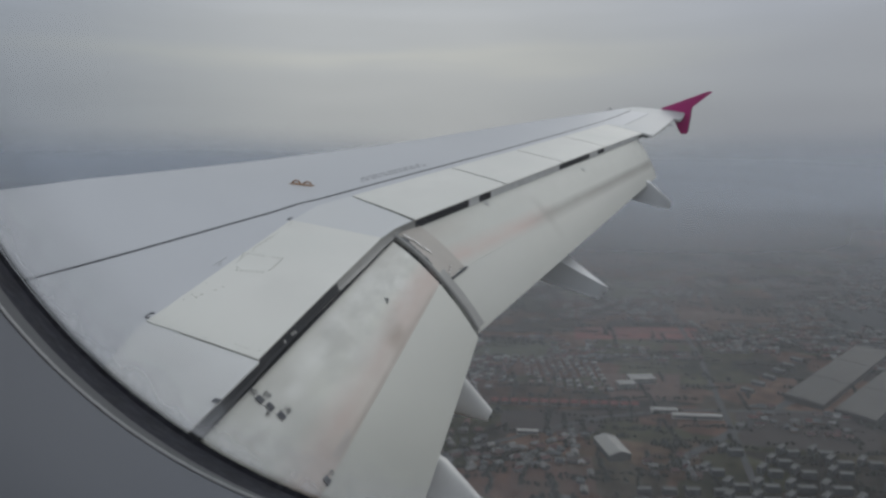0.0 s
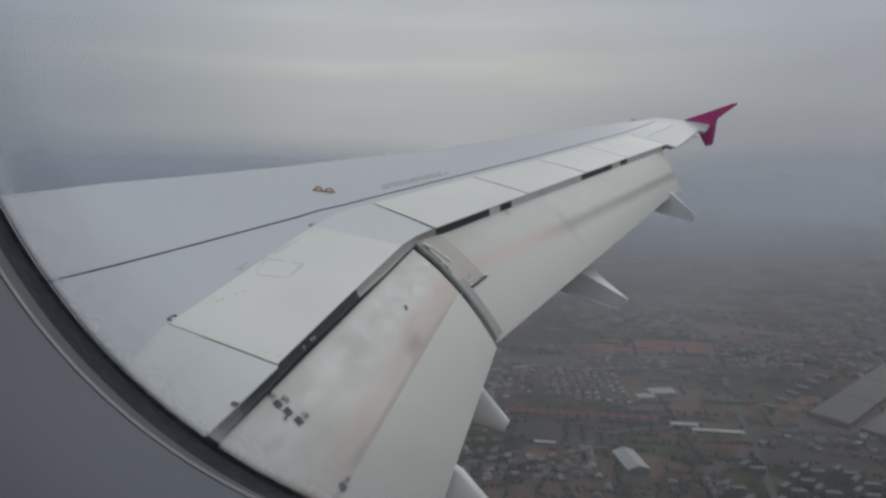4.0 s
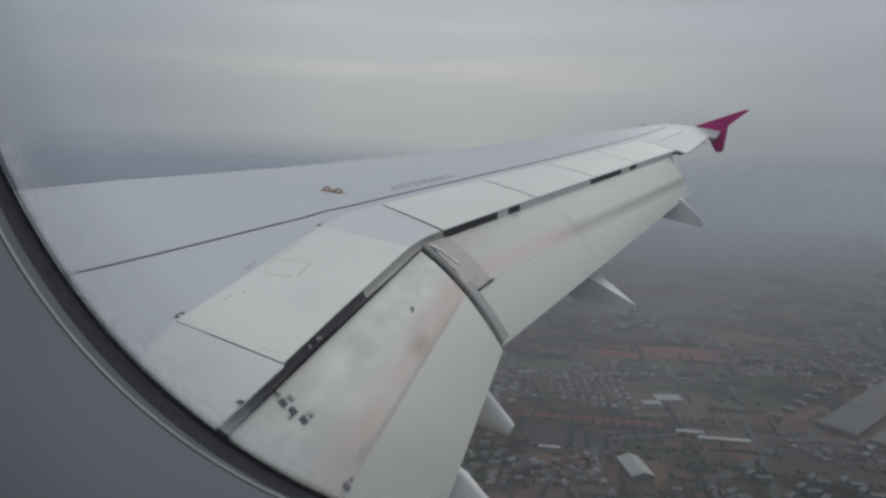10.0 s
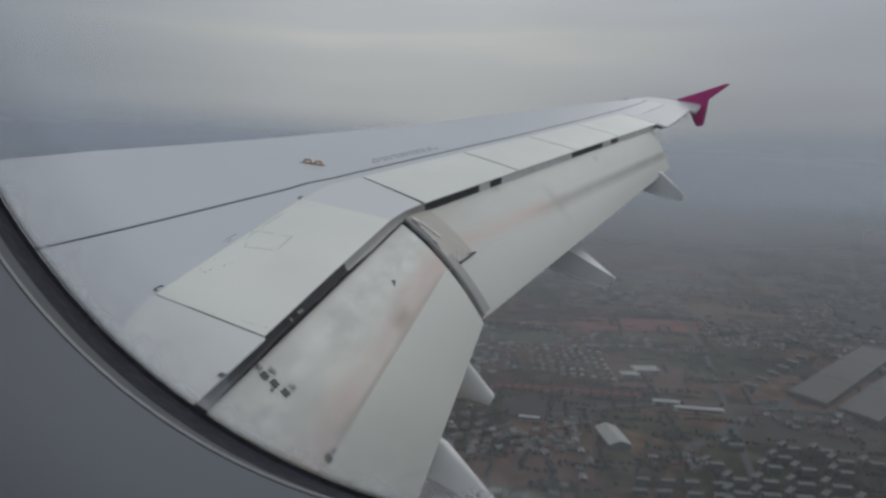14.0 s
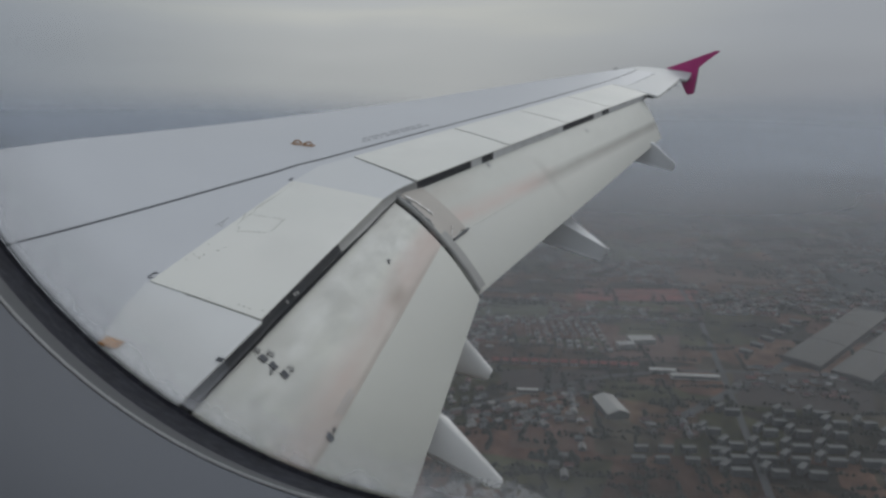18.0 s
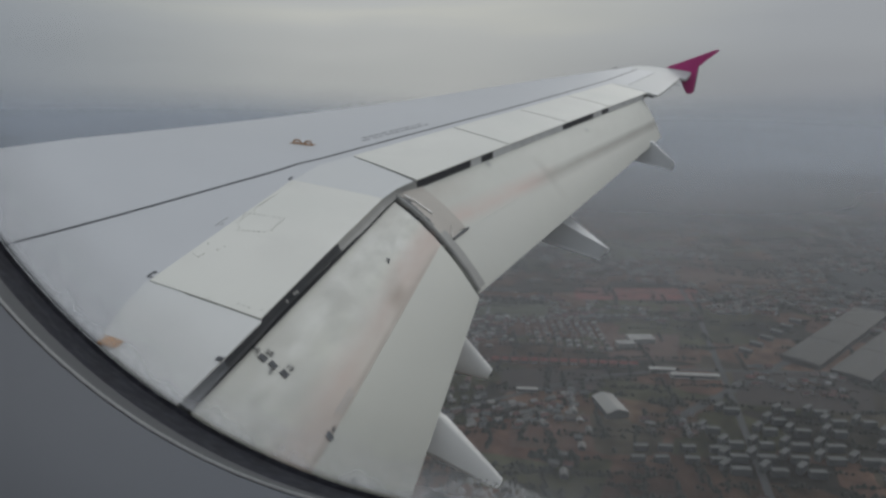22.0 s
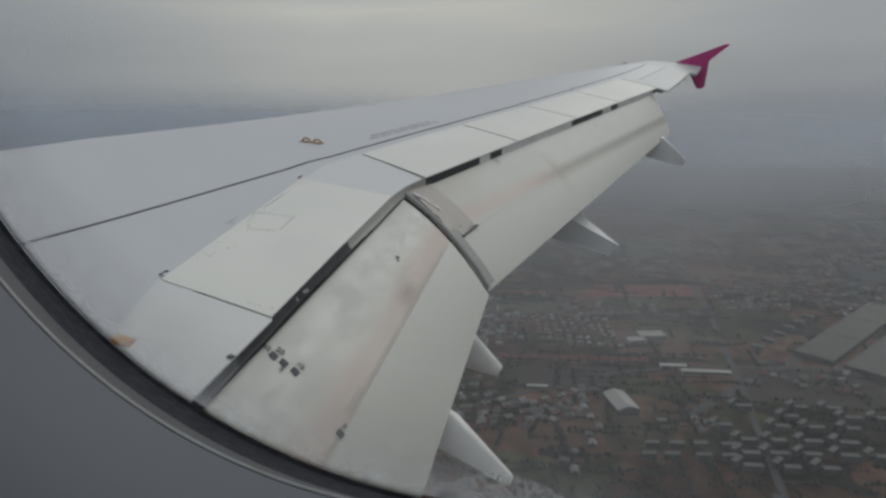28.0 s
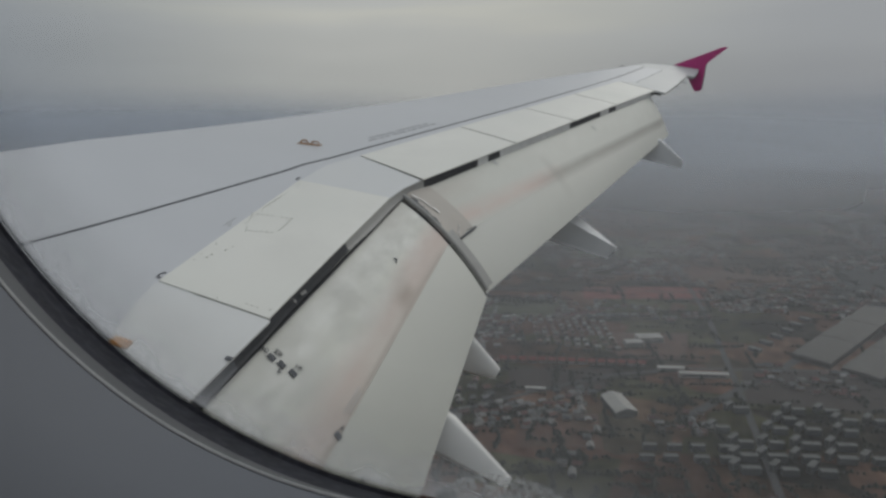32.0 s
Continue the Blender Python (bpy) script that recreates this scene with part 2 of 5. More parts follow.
def band_along(m, lo, peak, hi, col, amount, tail=0.15, least=0.15, shift=0.0, fine=1.1, stretch=None):
    """A band across the chord, broken up along the span: pinkish wear, streaks, crease shading."""
    n, l = m.node_tree.nodes, m.node_tree.links
    p = n["Principled BSDF"]
    was = p.inputs["Base Color"].links[0].from_socket
    at = n.new("ShaderNodeAttribute")
    at.attribute_name = "chord"
    rp = n.new("ShaderNodeValToRGB")
    rp.color_ramp.elements[0].position, rp.color_ramp.elements[0].color = lo, (0, 0, 0, 1)
    rp.color_ramp.elements[1].position, rp.color_ramp.elements[1].color = hi, (tail, tail, tail, 1)
    rp.color_ramp.elements.new(peak).color = (1, 1, 1, 1)
    l.new(at.outputs["Fac"], rp.inputs[0])
    geo, mp, ns = n.new("ShaderNodeNewGeometry"), n.new("ShaderNodeMapping"), n.new("ShaderNodeTexNoise")
    mp.inputs["Scale"].default_value = (1.3, 3.0, 3.0)
    mp.inputs["Location"].default_value = (shift, 0.4 * shift, 0.0)
    ns.inputs["Scale"].default_value, ns.inputs["Detail"].default_value = fine, 7
    l.new(geo.outputs["Position"], mp.inputs[0])
    l.new(mp.outputs[0], ns.inputs["Vector"])
    mr = n.new("ShaderNodeMapRange")
    mr.inputs["From Min"].default_value, mr.inputs["From Max"].default_value, mr.inputs["To Min"].default_value, mr.inputs["To Max"].default_value = 0.32, 0.66, least, amount
    l.new(ns.outputs["Fac"], mr.inputs[0])
    mu = n.new("ShaderNodeMath")
    mu.operation, mu.use_clamp = "MULTIPLY", True
    l.new(rp.outputs[0], mu.inputs[0])
    l.new(mr.outputs[0], mu.inputs[1])
    fac = mu.outputs[0]
    if stretch:
        sp, gate, both = n.new("ShaderNodeSeparateXYZ"), n.new("ShaderNodeMapRange"), n.new("ShaderNodeMath")
        l.new(geo.outputs["Position"], sp.inputs[0])
        gate.interpolation_type = "SMOOTHSTEP"
        gate.inputs["From Min"].default_value, gate.inputs["From Max"].default_value = min(stretch[:2]), max(stretch[:2])
        if stretch[0] > stretch[1]:
            gate.inputs["To Min"].default_value, gate.inputs["To Max"].default_value = 1.0, 0.0
        l.new(sp.outputs["X"], gate.inputs[0])
        if len(stretch) == 4:
            end = n.new("ShaderNodeMapRange")
            end.interpolation_type = "SMOOTHSTEP"
            end.inputs["From Min"].default_value, end.inputs["From Max"].default_value = stretch[2:]
            end.inputs["To Min"].default_value, end.inputs["To Max"].default_value = 1.0, 0.0
            l.new(sp.outputs["X"], end.inputs[0])
            short = n.new("ShaderNodeMath")
            short.operation = "MULTIPLY"
            l.new(fac, short.inputs[0])
            l.new(end.outputs[0], short.inputs[1])
            fac = short.outputs[0]
        both.operation = "MULTIPLY"
        l.new(fac, both.inputs[0])
        l.new(gate.outputs[0], both.inputs[1])
        fac = both.outputs[0]
    mx = n.new("ShaderNodeMixRGB")
    l.new(fac, mx.inputs["Fac"])
    l.new(was, mx.inputs[1])
    mx.inputs[2].default_value = (*col, 1)
    l.new(mx.outputs[0], p.inputs["Base Color"])


TAB = shader("grey_flap_tab_paint", (0.54, 0.54, 0.485), 0.45, vary=0.05, scale=1.5, tint=(0.53, 0.53, 0.495), tint_scale=0.7, tint_amount=0.4)
TAB_FAR = TAB.copy()
FLAP_FAR = shader("smooth_flap_paint", (0.565, 0.57, 0.515), 0.5, vary=0.06, scale=1.6, tint=(0.55, 0.545, 0.51), tint_scale=1.2, tint_amount=0.45, stretch=(0.5, 1.2, 1.2), bump=0.04, bump_scale=10)
band_along(FLAP, 0.33, 0.455, 0.565, (0.55, 0.425, 0.375), 0.95, 0.55, 0.42)
band_along(FLAP, 0.30, 0.40, 0.56, (0.53, 0.42, 0.37), 0.9, 0.6, 0.5, 2.7, 1.6, (5.25, 5.55))
# thin dark streak that paints in the shading of the crease
band_along(FLAP, 0.515, 0.542, 0.556, (0.38, 0.33, 0.285), 0.8, 0.2, 0.0, 4.4, 2.0)
band_along(FLAP, 0.36, 0.47, 0.556, (0.36, 0.285, 0.235), 1.0, 0.3, 0.55, 6.0, 1.6, (5.12, 5.30, 5.36, 5.52))
band_along(FLAP, 0.49, 0.535, 0.556, (0.40, 0.34, 0.295), 0.9, 0.3, 0.3, 1.0, 2.2, (5.0, 5.3, 5.9, 6.2))
band_along(FLAP, 0.10, 0.17, 0.26, (0.42, 0.43, 0.40), 0.7, 0.0, 0.2, 8.0, 3.0, (4.74, 4.84, 4.90, 5.02))
# darker towards the flap's front edge
band_along(FLAP, 0.02, 0.12, 0.34, (0.47, 0.465, 0.43), 0.6)
band_along(FLAP, 0.0, 0.10, 0.30, (0.44, 0.425, 0.39), 0.8, 0.0, 0.3, 9.0, 2.0, (5.55, 5.95))
band_along(FLAP, 0.04, 0.20, 0.50, (0.74, 0.74, 0.70), 0.75, 0.0, -0.15, 7.3, 2.6)
band_along(FLAP, 0.06, 0.26, 0.46, (0.46, 0.46, 0.42), 0.65, 0.0, -0.25, 3.1, 3.4)
band_along(FLAP_FAR, 0.02, 0.25, 0.50, (0.50, 0.50, 0.45), 0.5, 0.1, -0.15, 5.2, 1.6)
for paint in (FLAP_FAR, TAB_FAR):
    band_along(paint, 0.40, 0.54, 0.64, (0.59, 0.45, 0.395), 0.9, 0.0, 0.5, 0.0, 1.8, (9.0, 8.2))
    band_along(paint, 0.45, 0.545, 0.66, (0.16, 0.155, 0.135), 1.0, 0.0, 0.55, 2.0, 0.7, (7.6, 9.4))
    band_along(paint, 0.50, 0.555, 0.60, (0.36, 0.33, 0.29), 0.8, 0.0, 0.3, 2.0, 1.4, (8.2, 8.8))
    band_along(paint, 0.25, 0.50, 0.88, (0.33, 0.315, 0.28), 0.6, 0.0, 0.25, 0.7, 1.8, (8.36, 8.50, 8.52, 8.66))
band_along(FLAP_FAR, 0.0, 0.22, 0.52, (0.45, 0.40, 0.345), 0.75, 0.0, 0.3, 1.3, 1.8, (7.7, 6.5))
STAIN = shader("pinkish_stained_paint", (0.45, 0.415, 0.37), 0.55, vary=0.12, scale=5.0, tint=(0.46, 0.42, 0.37), tint_scale=4.0, tint_amount=0.75)
# far fairings blotched dark for shaded sides; the near copy lightened as better lit
FAIRING = shader("fairing_paint", (0.66, 0.675, 0.68), 0.42, vary=0.07, scale=2.0, tint=(0.33, 0.33, 0.32), tint_scale=1.6, tint_amount=0.4)
FAIRING_LIT = shader("lit_fairing_paint", (0.78, 0.77, 0.735), 0.42, vary=0.06, scale=2.0, tint=(0.62, 0.62, 0.60), tint_scale=1.6, tint_amount=0.4)
FENCE = shader("magenta_paint", (0.50, 0.04, 0.21), 0.4, vary=0.06, scale=3.0)
SEALANT = shader("grey_sealant", (0.10, 0.105, 0.115), 0.7, vary=0.15, scale=8)
STRIP_LIGHT = shader("light_seal_strip", (0.60, 0.605, 0.59), 0.6, vary=0.15, scale=6)
STRIP = shader("grey_seal_strip", (0.345, 0.34, 0.32), 0.6, vary=0.15, scale=6)
# near black for rubber seals and fittings, and for shade in recess and gaps
COVE = shader("black_parts_and_gap_shade", (0.032, 0.034, 0.038), 0.7, vary=0.2, scale=5)
MARK = shader("dark_marking", (0.085, 0.088, 0.097), 0.7, vary=0.2, scale=20)
FAINT = shader("faded_marking", (0.50, 0.505, 0.50), 0.7, vary=0.15, scale=20)
FAINTER = shader("worn_pale_marking", (0.655, 0.655, 0.60), 0.7, vary=0.1, scale=20)
LETTER = shader("grey_lettering", (0.39, 0.395, 0.40), 0.7, vary=0.15, scale=20)
HOOK = shader("yellow_hook_paint", (0.30, 0.15, 0.05), 0.45, vary=0.15, scale=25)
ORANGE = shader("orange_brown_patch", (0.50, 0.23, 0.06), 0.6, vary=0.25, scale=14, tint=(0.55, 0.4, 0.28), tint_scale=18, tint_amount=0.6)
SCUFF_SHINE = shader("bright_scuff_highlight", (0.82, 0.80, 0.77), 0.35, metal=0.1, vary=0.1, scale=60)
BEZEL = shader("grey_cabin_plastic", (0.222, 0.240, 0.275), 0.6, vary=0.05, scale=18)
LIP = shader("pale_edge_and_highlight", (0.46, 0.47, 0.475), 0.5)
RUBBER = shader("black_window_seal", (0.032, 0.034, 0.045), 0.8, vary=0.4, scale=220, tint=(0.2, 0.21, 0.23), tint_scale=500, tint_amount=0.12, spec=0.2)
REVEAL = shader("grey_window_reveal", (0.085, 0.09, 0.098), 0.6, vary=0.1, scale=60)
CABIN = shader("cabin_lining", (0.6, 0.6, 0.6), 0.7, vary=0.03, scale=3)
HULL = shader("white_fuselage_paint", (0.75, 0.76, 0.77), 0.35, vary=0.03, scale=1.2)


# ---- helpers of this scene ----
def part(name, bm, mat, parent=None, label="", smooth=False):
    me = bpy.data.meshes.new(name)
    bm.to_mesh(me)
    bm.free()
    for mt in (mat if isinstance(mat, (list, tuple)) else [mat]):
        me.materials.append(mt)
    if smooth:
        for pl in me.polygons:
            pl.use_smooth = True
        me.set_sharp_from_angle(angle=radians(32))
    ob = new(name, me)
    ob.parent = parent
    if label:
        tagged(ob, label)
    return ob


def empty(name, at=(0, 0, 0)):
    ob = new(name)
    ob.location = at
    ob.empty_display_size = 0.3
    return ob


def sheet(rows, thick=0.0, down=(0, 0, -1)):
    """A mesh over a grid of points; with thick it becomes a closed slab."""
    bm = bmesh.new()
    vs = [[bm.verts.new(p) for p in r] for r in rows]
    nr, nc = len(rows), len(rows[0])
    for i in range(nr - 1):
        for j in range(nc - 1):
            bm.faces.new((vs[i][j], vs[i][j + 1], vs[i + 1][j + 1], vs[i + 1][j]))
    if thick:
        o = Vector(down) * thick
        ws = [[bm.verts.new(Vector(p) + o) for p in r] for r in rows]
        for i in range(nr - 1):
            for j in range(nc - 1):
                bm.faces.new((ws[i][j], ws[i + 1][j], ws[i + 1][j + 1], ws[i][j + 1]))
        for i in range(nr - 1):
            bm.faces.new((vs[i][0], vs[i + 1][0], ws[i + 1][0], ws[i][0]))
            bm.faces.new((vs[i][-1], ws[i][-1], ws[i + 1][-1], vs[i + 1][-1]))
        for j in range(nc - 1):
            bm.faces.new((vs[0][j], ws[0][j], ws[0][j + 1], vs[0][j + 1]))
            bm.faces.new((vs[-1][j], vs[-1][j + 1], ws[-1][j + 1], ws[-1][j]))
    bmesh.ops.recalc_face_normals(bm, faces=bm.faces)
    return bm


def tube(points, r, sides=8, closed=False, flat=1.0):
    bm = bmesh.new()
    pts = [Vector(p) for p in points]
    rings = []
    for i, p in enumerate(pts):
        a = pts[i - 1] if i or closed else p
        b = pts[(i + 1) % len(pts)] if i + 1 < len(pts) or closed else p
        d = (b - a).normalized()
        s = d.cross(Vector((0.13, 0.21, 0.97))).normalized()
        u = s.cross(d)
        rr = r(i / (len(pts) - 1)) if callable(r) else r
        rings.append([bm.verts.new(p + rr * (math.cos(2 * math.pi * k / sides) * s + flat * math.sin(2 * math.pi * k / sides) * u)) for k in range(sides)])
    n = len(rings)
    for i in range(n if closed else n - 1):
        for k in range(sides):
            bm.faces.new((rings[i][k], rings[i][(k + 1) % sides], rings[(i + 1) % n][(k + 1) % sides], rings[(i + 1) % n][k]))
    if not closed:
        bm.faces.new(rings[0][::-1])
        bm.faces.new(rings[-1])
    bmesh.ops.recalc_face_normals(bm, faces=bm.faces)
    return bm


def boxes(specs):
    """Boxes as one mesh: centre, size and turn about z in radians."""
    bm = bmesh.new()
    for (x, y, z), (sx, sy, sz), a in specs:
        c, s = math.cos(a), math.sin(a)
        v = [bm.verts.new((x + c * dx * sx / 2 - s * dy * sy / 2, y + s * dx * sx / 2 + c * dy * sy / 2, z + dz * sz / 2))
             for dx in (-1, 1) for dy in (-1, 1) for dz in (-1, 1)]
        for q in ((0, 1, 3, 2), (4, 6, 7, 5), (0, 4, 5, 1), (2, 3, 7, 6), (0, 2, 6, 4), (1, 5, 7, 3)):
            bm.faces.new([v[k] for k in q])
    return bm


# ---- the wing: surfaces by span (x) and by distance aft (a); y is forward ----
Z_ROOT, RISE_IN, RISE_OUT, BEND, SLOPE = -1.384, 0.1933, 0.1253, -0.00068, 0.1858


def aft_edge(x):
    """Distance aft of the spoilers' trailing edge."""
    return 5.0 if x < 6.4 else 5.0 + 0.30 * (x - 6.4)


def lead_edge(x):
    return -0.4 + 0.49 * (x - 1.98)


def edge_z(x):
    if x < 6.4:
        return Z_ROOT + RISE_IN * (x - 1.98)
    return Z_ROOT + RISE_IN * 4.42 + RISE_OUT * (x - 6.4) + BEND * (x - 6.4) ** 2 + 0.05 * max(0.0, (x - 14.2) / 2.6) ** 1.5


def slope_at(x):
    return SLOPE + 0.10 * max(0.0, x - 10) / 7


def top(x, d, lift=0.0):
    """Point of the upper skin, d metres forward of the spoilers' trailing edge."""
    c = aft_edge(x) - lead_edge(x)
    s = slope_at(x)
    z = edge_z(x) + s * d - s / (2 * 1.15 * c) * d * d
    nose = max(0.0, d - 0.86 * c) / (0.14 * c)
    z -= 0.055 * c * (1 - math.sqrt(max(0.0, 1 - min(nose, 1.0) ** 2)))
    z += 0.068 * (max(0.0, 8.2 - x) / 2.2) ** 1.5 * max(0.0, d / c) ** 3
    z += 0.06 * min(1.0, max(0.0, x - 10.5) / 4.0) * max(0.0, d / c) ** 2
    return Vector((x, d - aft_edge(x), z + lift))


def under(x, d):
    """Point of the lower skin."""
    c = aft_edge(x) - lead_edge(x)
    u = d / c
    depth = 0.15 * c * (math.sin(math.pi * min(1.0, 0.12 + 0.88 * u)) ** 0.8) + 0.055 * c * u
    p = top(x, d)
    p.z -= depth + 0.02
    return p


JOINT = ((1.9, 2.75), (4.397, 1.599), (4.775, 1.445), (5.25, 1.278), (5.678, 1.133), (6.023, 1.015), (6.296, 0.921), (6.543, 0.886), (6.965, 0.888),
         (7.808, 0.886), (8.891, 0.882), (10.18, 0.875), (11.9, 0.862), (14.14, 0.878), (17.0, 0.97))


def spar(x):
    """How far forward of the edge the skin joint runs."""
    for (xa, da), (xb, db) in zip(JOINT, JOINT[1:]):
        if x <= xb:
            return da + (db - da) * (x - xa) / (xb - xa)
    return JOINT[-1][1]


def span(x0, x1, n):
    return [x0 + (x1 - x0) * i / n for i in range(n + 1)]


def loft(x0, x1, d0, d1, nx, nd, lift=0.0, thick=0.0, lean=0.0):
    """A slab on the upper skin between two spans and two depths; lean slants its side edges."""
    fn0 = d0 if callable(d0) else (lambda x: d0)
    fn1 = d1 if callable(d1) else (lambda x: d1)
    slant = lean if callable(lean) else (lambda x: lean)
    rows = []
    for x in span(x0, x1, nx):
        r = []
        for k in range(nd + 1):
            d = fn0(x) + (fn1(x) - fn0(x)) * k / nd
            r.append(top(x + slant(x) * d, d, lift))
        rows.append(r)
    return sheet(rows, thick)


wing = empty("wing", (1.9, -2.5, -1.3))
wing.location = (0, 0, 0)
tagged(wing, "pale grey airliner wing with extended flaps and a magenta tip fence", "wing")

HINGE_OUT = 0.74
TIP_X = 16.86


def hinge(x):
    if x < 6.4:
        return 0.69 + 0.036 * (x - 4.27)
    return HINGE_OUT - 0.012 * max(0, x - 9) if x < 13.6 else 0.46 + 0.04 * (x - 13.7)


# skin from the joint forward round the nose, and the lower skin
xs = span(1.9, 6.4, 18) + span(6.4, TIP_X, 40)[1:]
rows = []
for x in xs:
    c = aft_edge(x) - lead_edge(x)
    ds = [spar(x) + 0.016 + (c - spar(x) - 0.016) * (1 - (1 - k / 22) ** 1.7) for k in range(23)]
    rows.append([top(x, d) for d in ds])
part("upper_skin", sheet(rows), SKIN, wing, "smooth pale grey painted upper wing skin", True)
rows = []
for x in xs:
    c = aft_edge(x) - lead_edge(x)
    rows.append([under(x, 0.25 + (c - 0.25) * k / 14) if k < 14 else top(x, c) for k in range(15)])
part("lower_skin", sheet(rows), SKIN, wing, "", True)
# joint groove and the fixed strip between joint and hinges
part("skin_joint", sheet([[top(x, spar(x) - 0.018, -0.004), top(x, spar(x) + 0.018, -0.004)] for x in xs]), SEALANT, wing, "dark grey sealed joint line along the span")
part("rear_skin", sheet([[top(x, hinge(x) + 0.008 if x > 4.26 else 0.10), top(x, (hinge(x) + spar(x)) / 2), top(x, spar(x) - 0.016)] for x in xs]), SKIN, wing, "", True)
# the recess has its shade put into the colour
part("cove_wall", sheet([[top(x, 0.02, -0.06), top(x, 0.30, -0.16), top(x, 0.34, -0.55)] for x in xs if x < 13.5]), COVE, wing, "recess behind the trailing edge, blackened for its shade")

# spoilers and fixed panels along the trailing edge
def lip(x):
    """How far the panels end short of the seal below them."""
    if x < 6.03:
        return 0.034 if x < 4.257 else min(0.058, 0.050 + 0.008 * (x - 4.257) / 0.75)
    return max(0.0, 0.058 - 0.058 * (x - 6.03) / 0.53)


spoilers = [(4.252, 6.02, lambda x: 0.12 * (6.02 - x) / 1.758), (6.52, 8.17, 0.42), (8.19, 9.77, 0.42), (9.79, 11.42, 0.42), (11.44, 13.5, 0.42)]
for i, (x0, x1, lean) in enumerate(spoilers):
    sp = part("spoiler", loft(x0 + (0.024 if i == 1 else 0.006), x1 - (0.002 if i == 0 else 0.006), (lip if i == 0 else 0.0), (lambda x: hinge(x) + 0.014), 10, 5, 0.005, 0.008, lean), SPOILER, wing,
              "weathered cream grey spoiler panel lying closed", True)
# black sheet under the panels stands in for the shade in their gaps
part("gap_shade_floor", loft(4.0, 13.6, lambda x: lip(x) + 0.03, lambda x: hinge(x) + 0.02, 40, 2, -0.03), COVE, wing, "")
part("fixed_panel", loft(1.95, 4.242, 0.034, lambda x: min(0.708, max(0.16, 0.735 - 0.33 * (4.35 - x - 0.08 * max(0.0, x - 3.2)))), 12, 4, 0.006, 0.010, lambda x: 0.114 * max(0.0, x - 3.2)), PANEL, wing, "clean pale blue grey fixed panel", True)
part("fixed_panel", sheet([[top(xa + lean * k / 4, lip(xa) + (0.76 - lip(xa)) * k / 4, 0.004) for k in range(5)] for xa, lean in ((6.022, 0.0), (6.27, 0.17), (6.51, 0.33))], 0.010), PANEL, wing, "pale blue grey fixed corner panel", True)
AILERON = shader("aileron_paint", (0.545, 0.55, 0.535), 0.45, vary=0.05, scale=1.6, tint=(0.50, 0.505, 0.49), tint_scale=0.8, tint_amount=0.4)
aileron = part("aileron", loft(13.50, 16.35, lambda x: -0.19 + 0.088 * (x - 13.5), lambda x: hinge(x) - 0.012, 8, 3, 0.01, 0.03, 0.42), AILERON, wing, "pale grey drooped aileron near the wing tip", True)
part("tip_cap", sheet([[top(x, d, rise * (1.0 - 0.85 * max(0.0, d) / 1.1)) for d in (-0.05, 0.25, 0.55, 0.85, 1.1)] for x, rise in ((16.36, 0.004), (16.6, 0.022), (16.8, 0.065), (16.89, 0.10))], 0.05), AILERON, wing, "", True)
part("hinge_line", sheet([[top(x, hinge(x) - 0.03, -0.006), top(x, hinge(x) + 0.02, -0.006)] for x in span(13.65, 16.6, 8)]), SEALANT, wing)

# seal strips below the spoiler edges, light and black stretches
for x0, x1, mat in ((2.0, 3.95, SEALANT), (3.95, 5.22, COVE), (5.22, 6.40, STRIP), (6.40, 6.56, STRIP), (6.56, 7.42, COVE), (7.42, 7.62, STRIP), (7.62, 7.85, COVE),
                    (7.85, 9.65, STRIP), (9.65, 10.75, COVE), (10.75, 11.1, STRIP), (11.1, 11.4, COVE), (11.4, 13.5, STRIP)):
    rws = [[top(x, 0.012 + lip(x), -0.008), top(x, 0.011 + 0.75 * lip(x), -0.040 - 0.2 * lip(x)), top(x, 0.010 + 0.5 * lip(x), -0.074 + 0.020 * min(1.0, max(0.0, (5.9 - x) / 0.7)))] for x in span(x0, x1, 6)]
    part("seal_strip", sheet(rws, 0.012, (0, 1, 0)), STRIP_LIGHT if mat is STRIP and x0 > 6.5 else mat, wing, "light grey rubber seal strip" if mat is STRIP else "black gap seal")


# flaps: section points from below the spoiler edge down to the trailing edge
def flap_in(x, u):
    f = Vector((x, -aft_edge(6.0) + 0.10, edge_z(x) - 0.026))
    e = Vector((x, -5.616, edge_z(x) - 0.78 - 0.107 * (6.15 - x)))
    return flap_curve(f, e, u)


def flap_out(x, u):
    k = (x - 6.35) / 6.95
    f = Vector((x, -aft_edge(x) + 0.09, edge_z(x) - 0.024 + 0.01 * k))
    e = Vector((x, -5.63 - 1.75 * k, -1.314 + 0.894 * k))
    return flap_curve(f, e, u)


def flap_curve(f, e, u):
    b = f + Vector((0, (e.y - f.y) * 0.585, (e.z - f.z) * 0.345))
    return f * (1 - u) ** 2 + b * 2 * u * (1 - u) + e * u * u


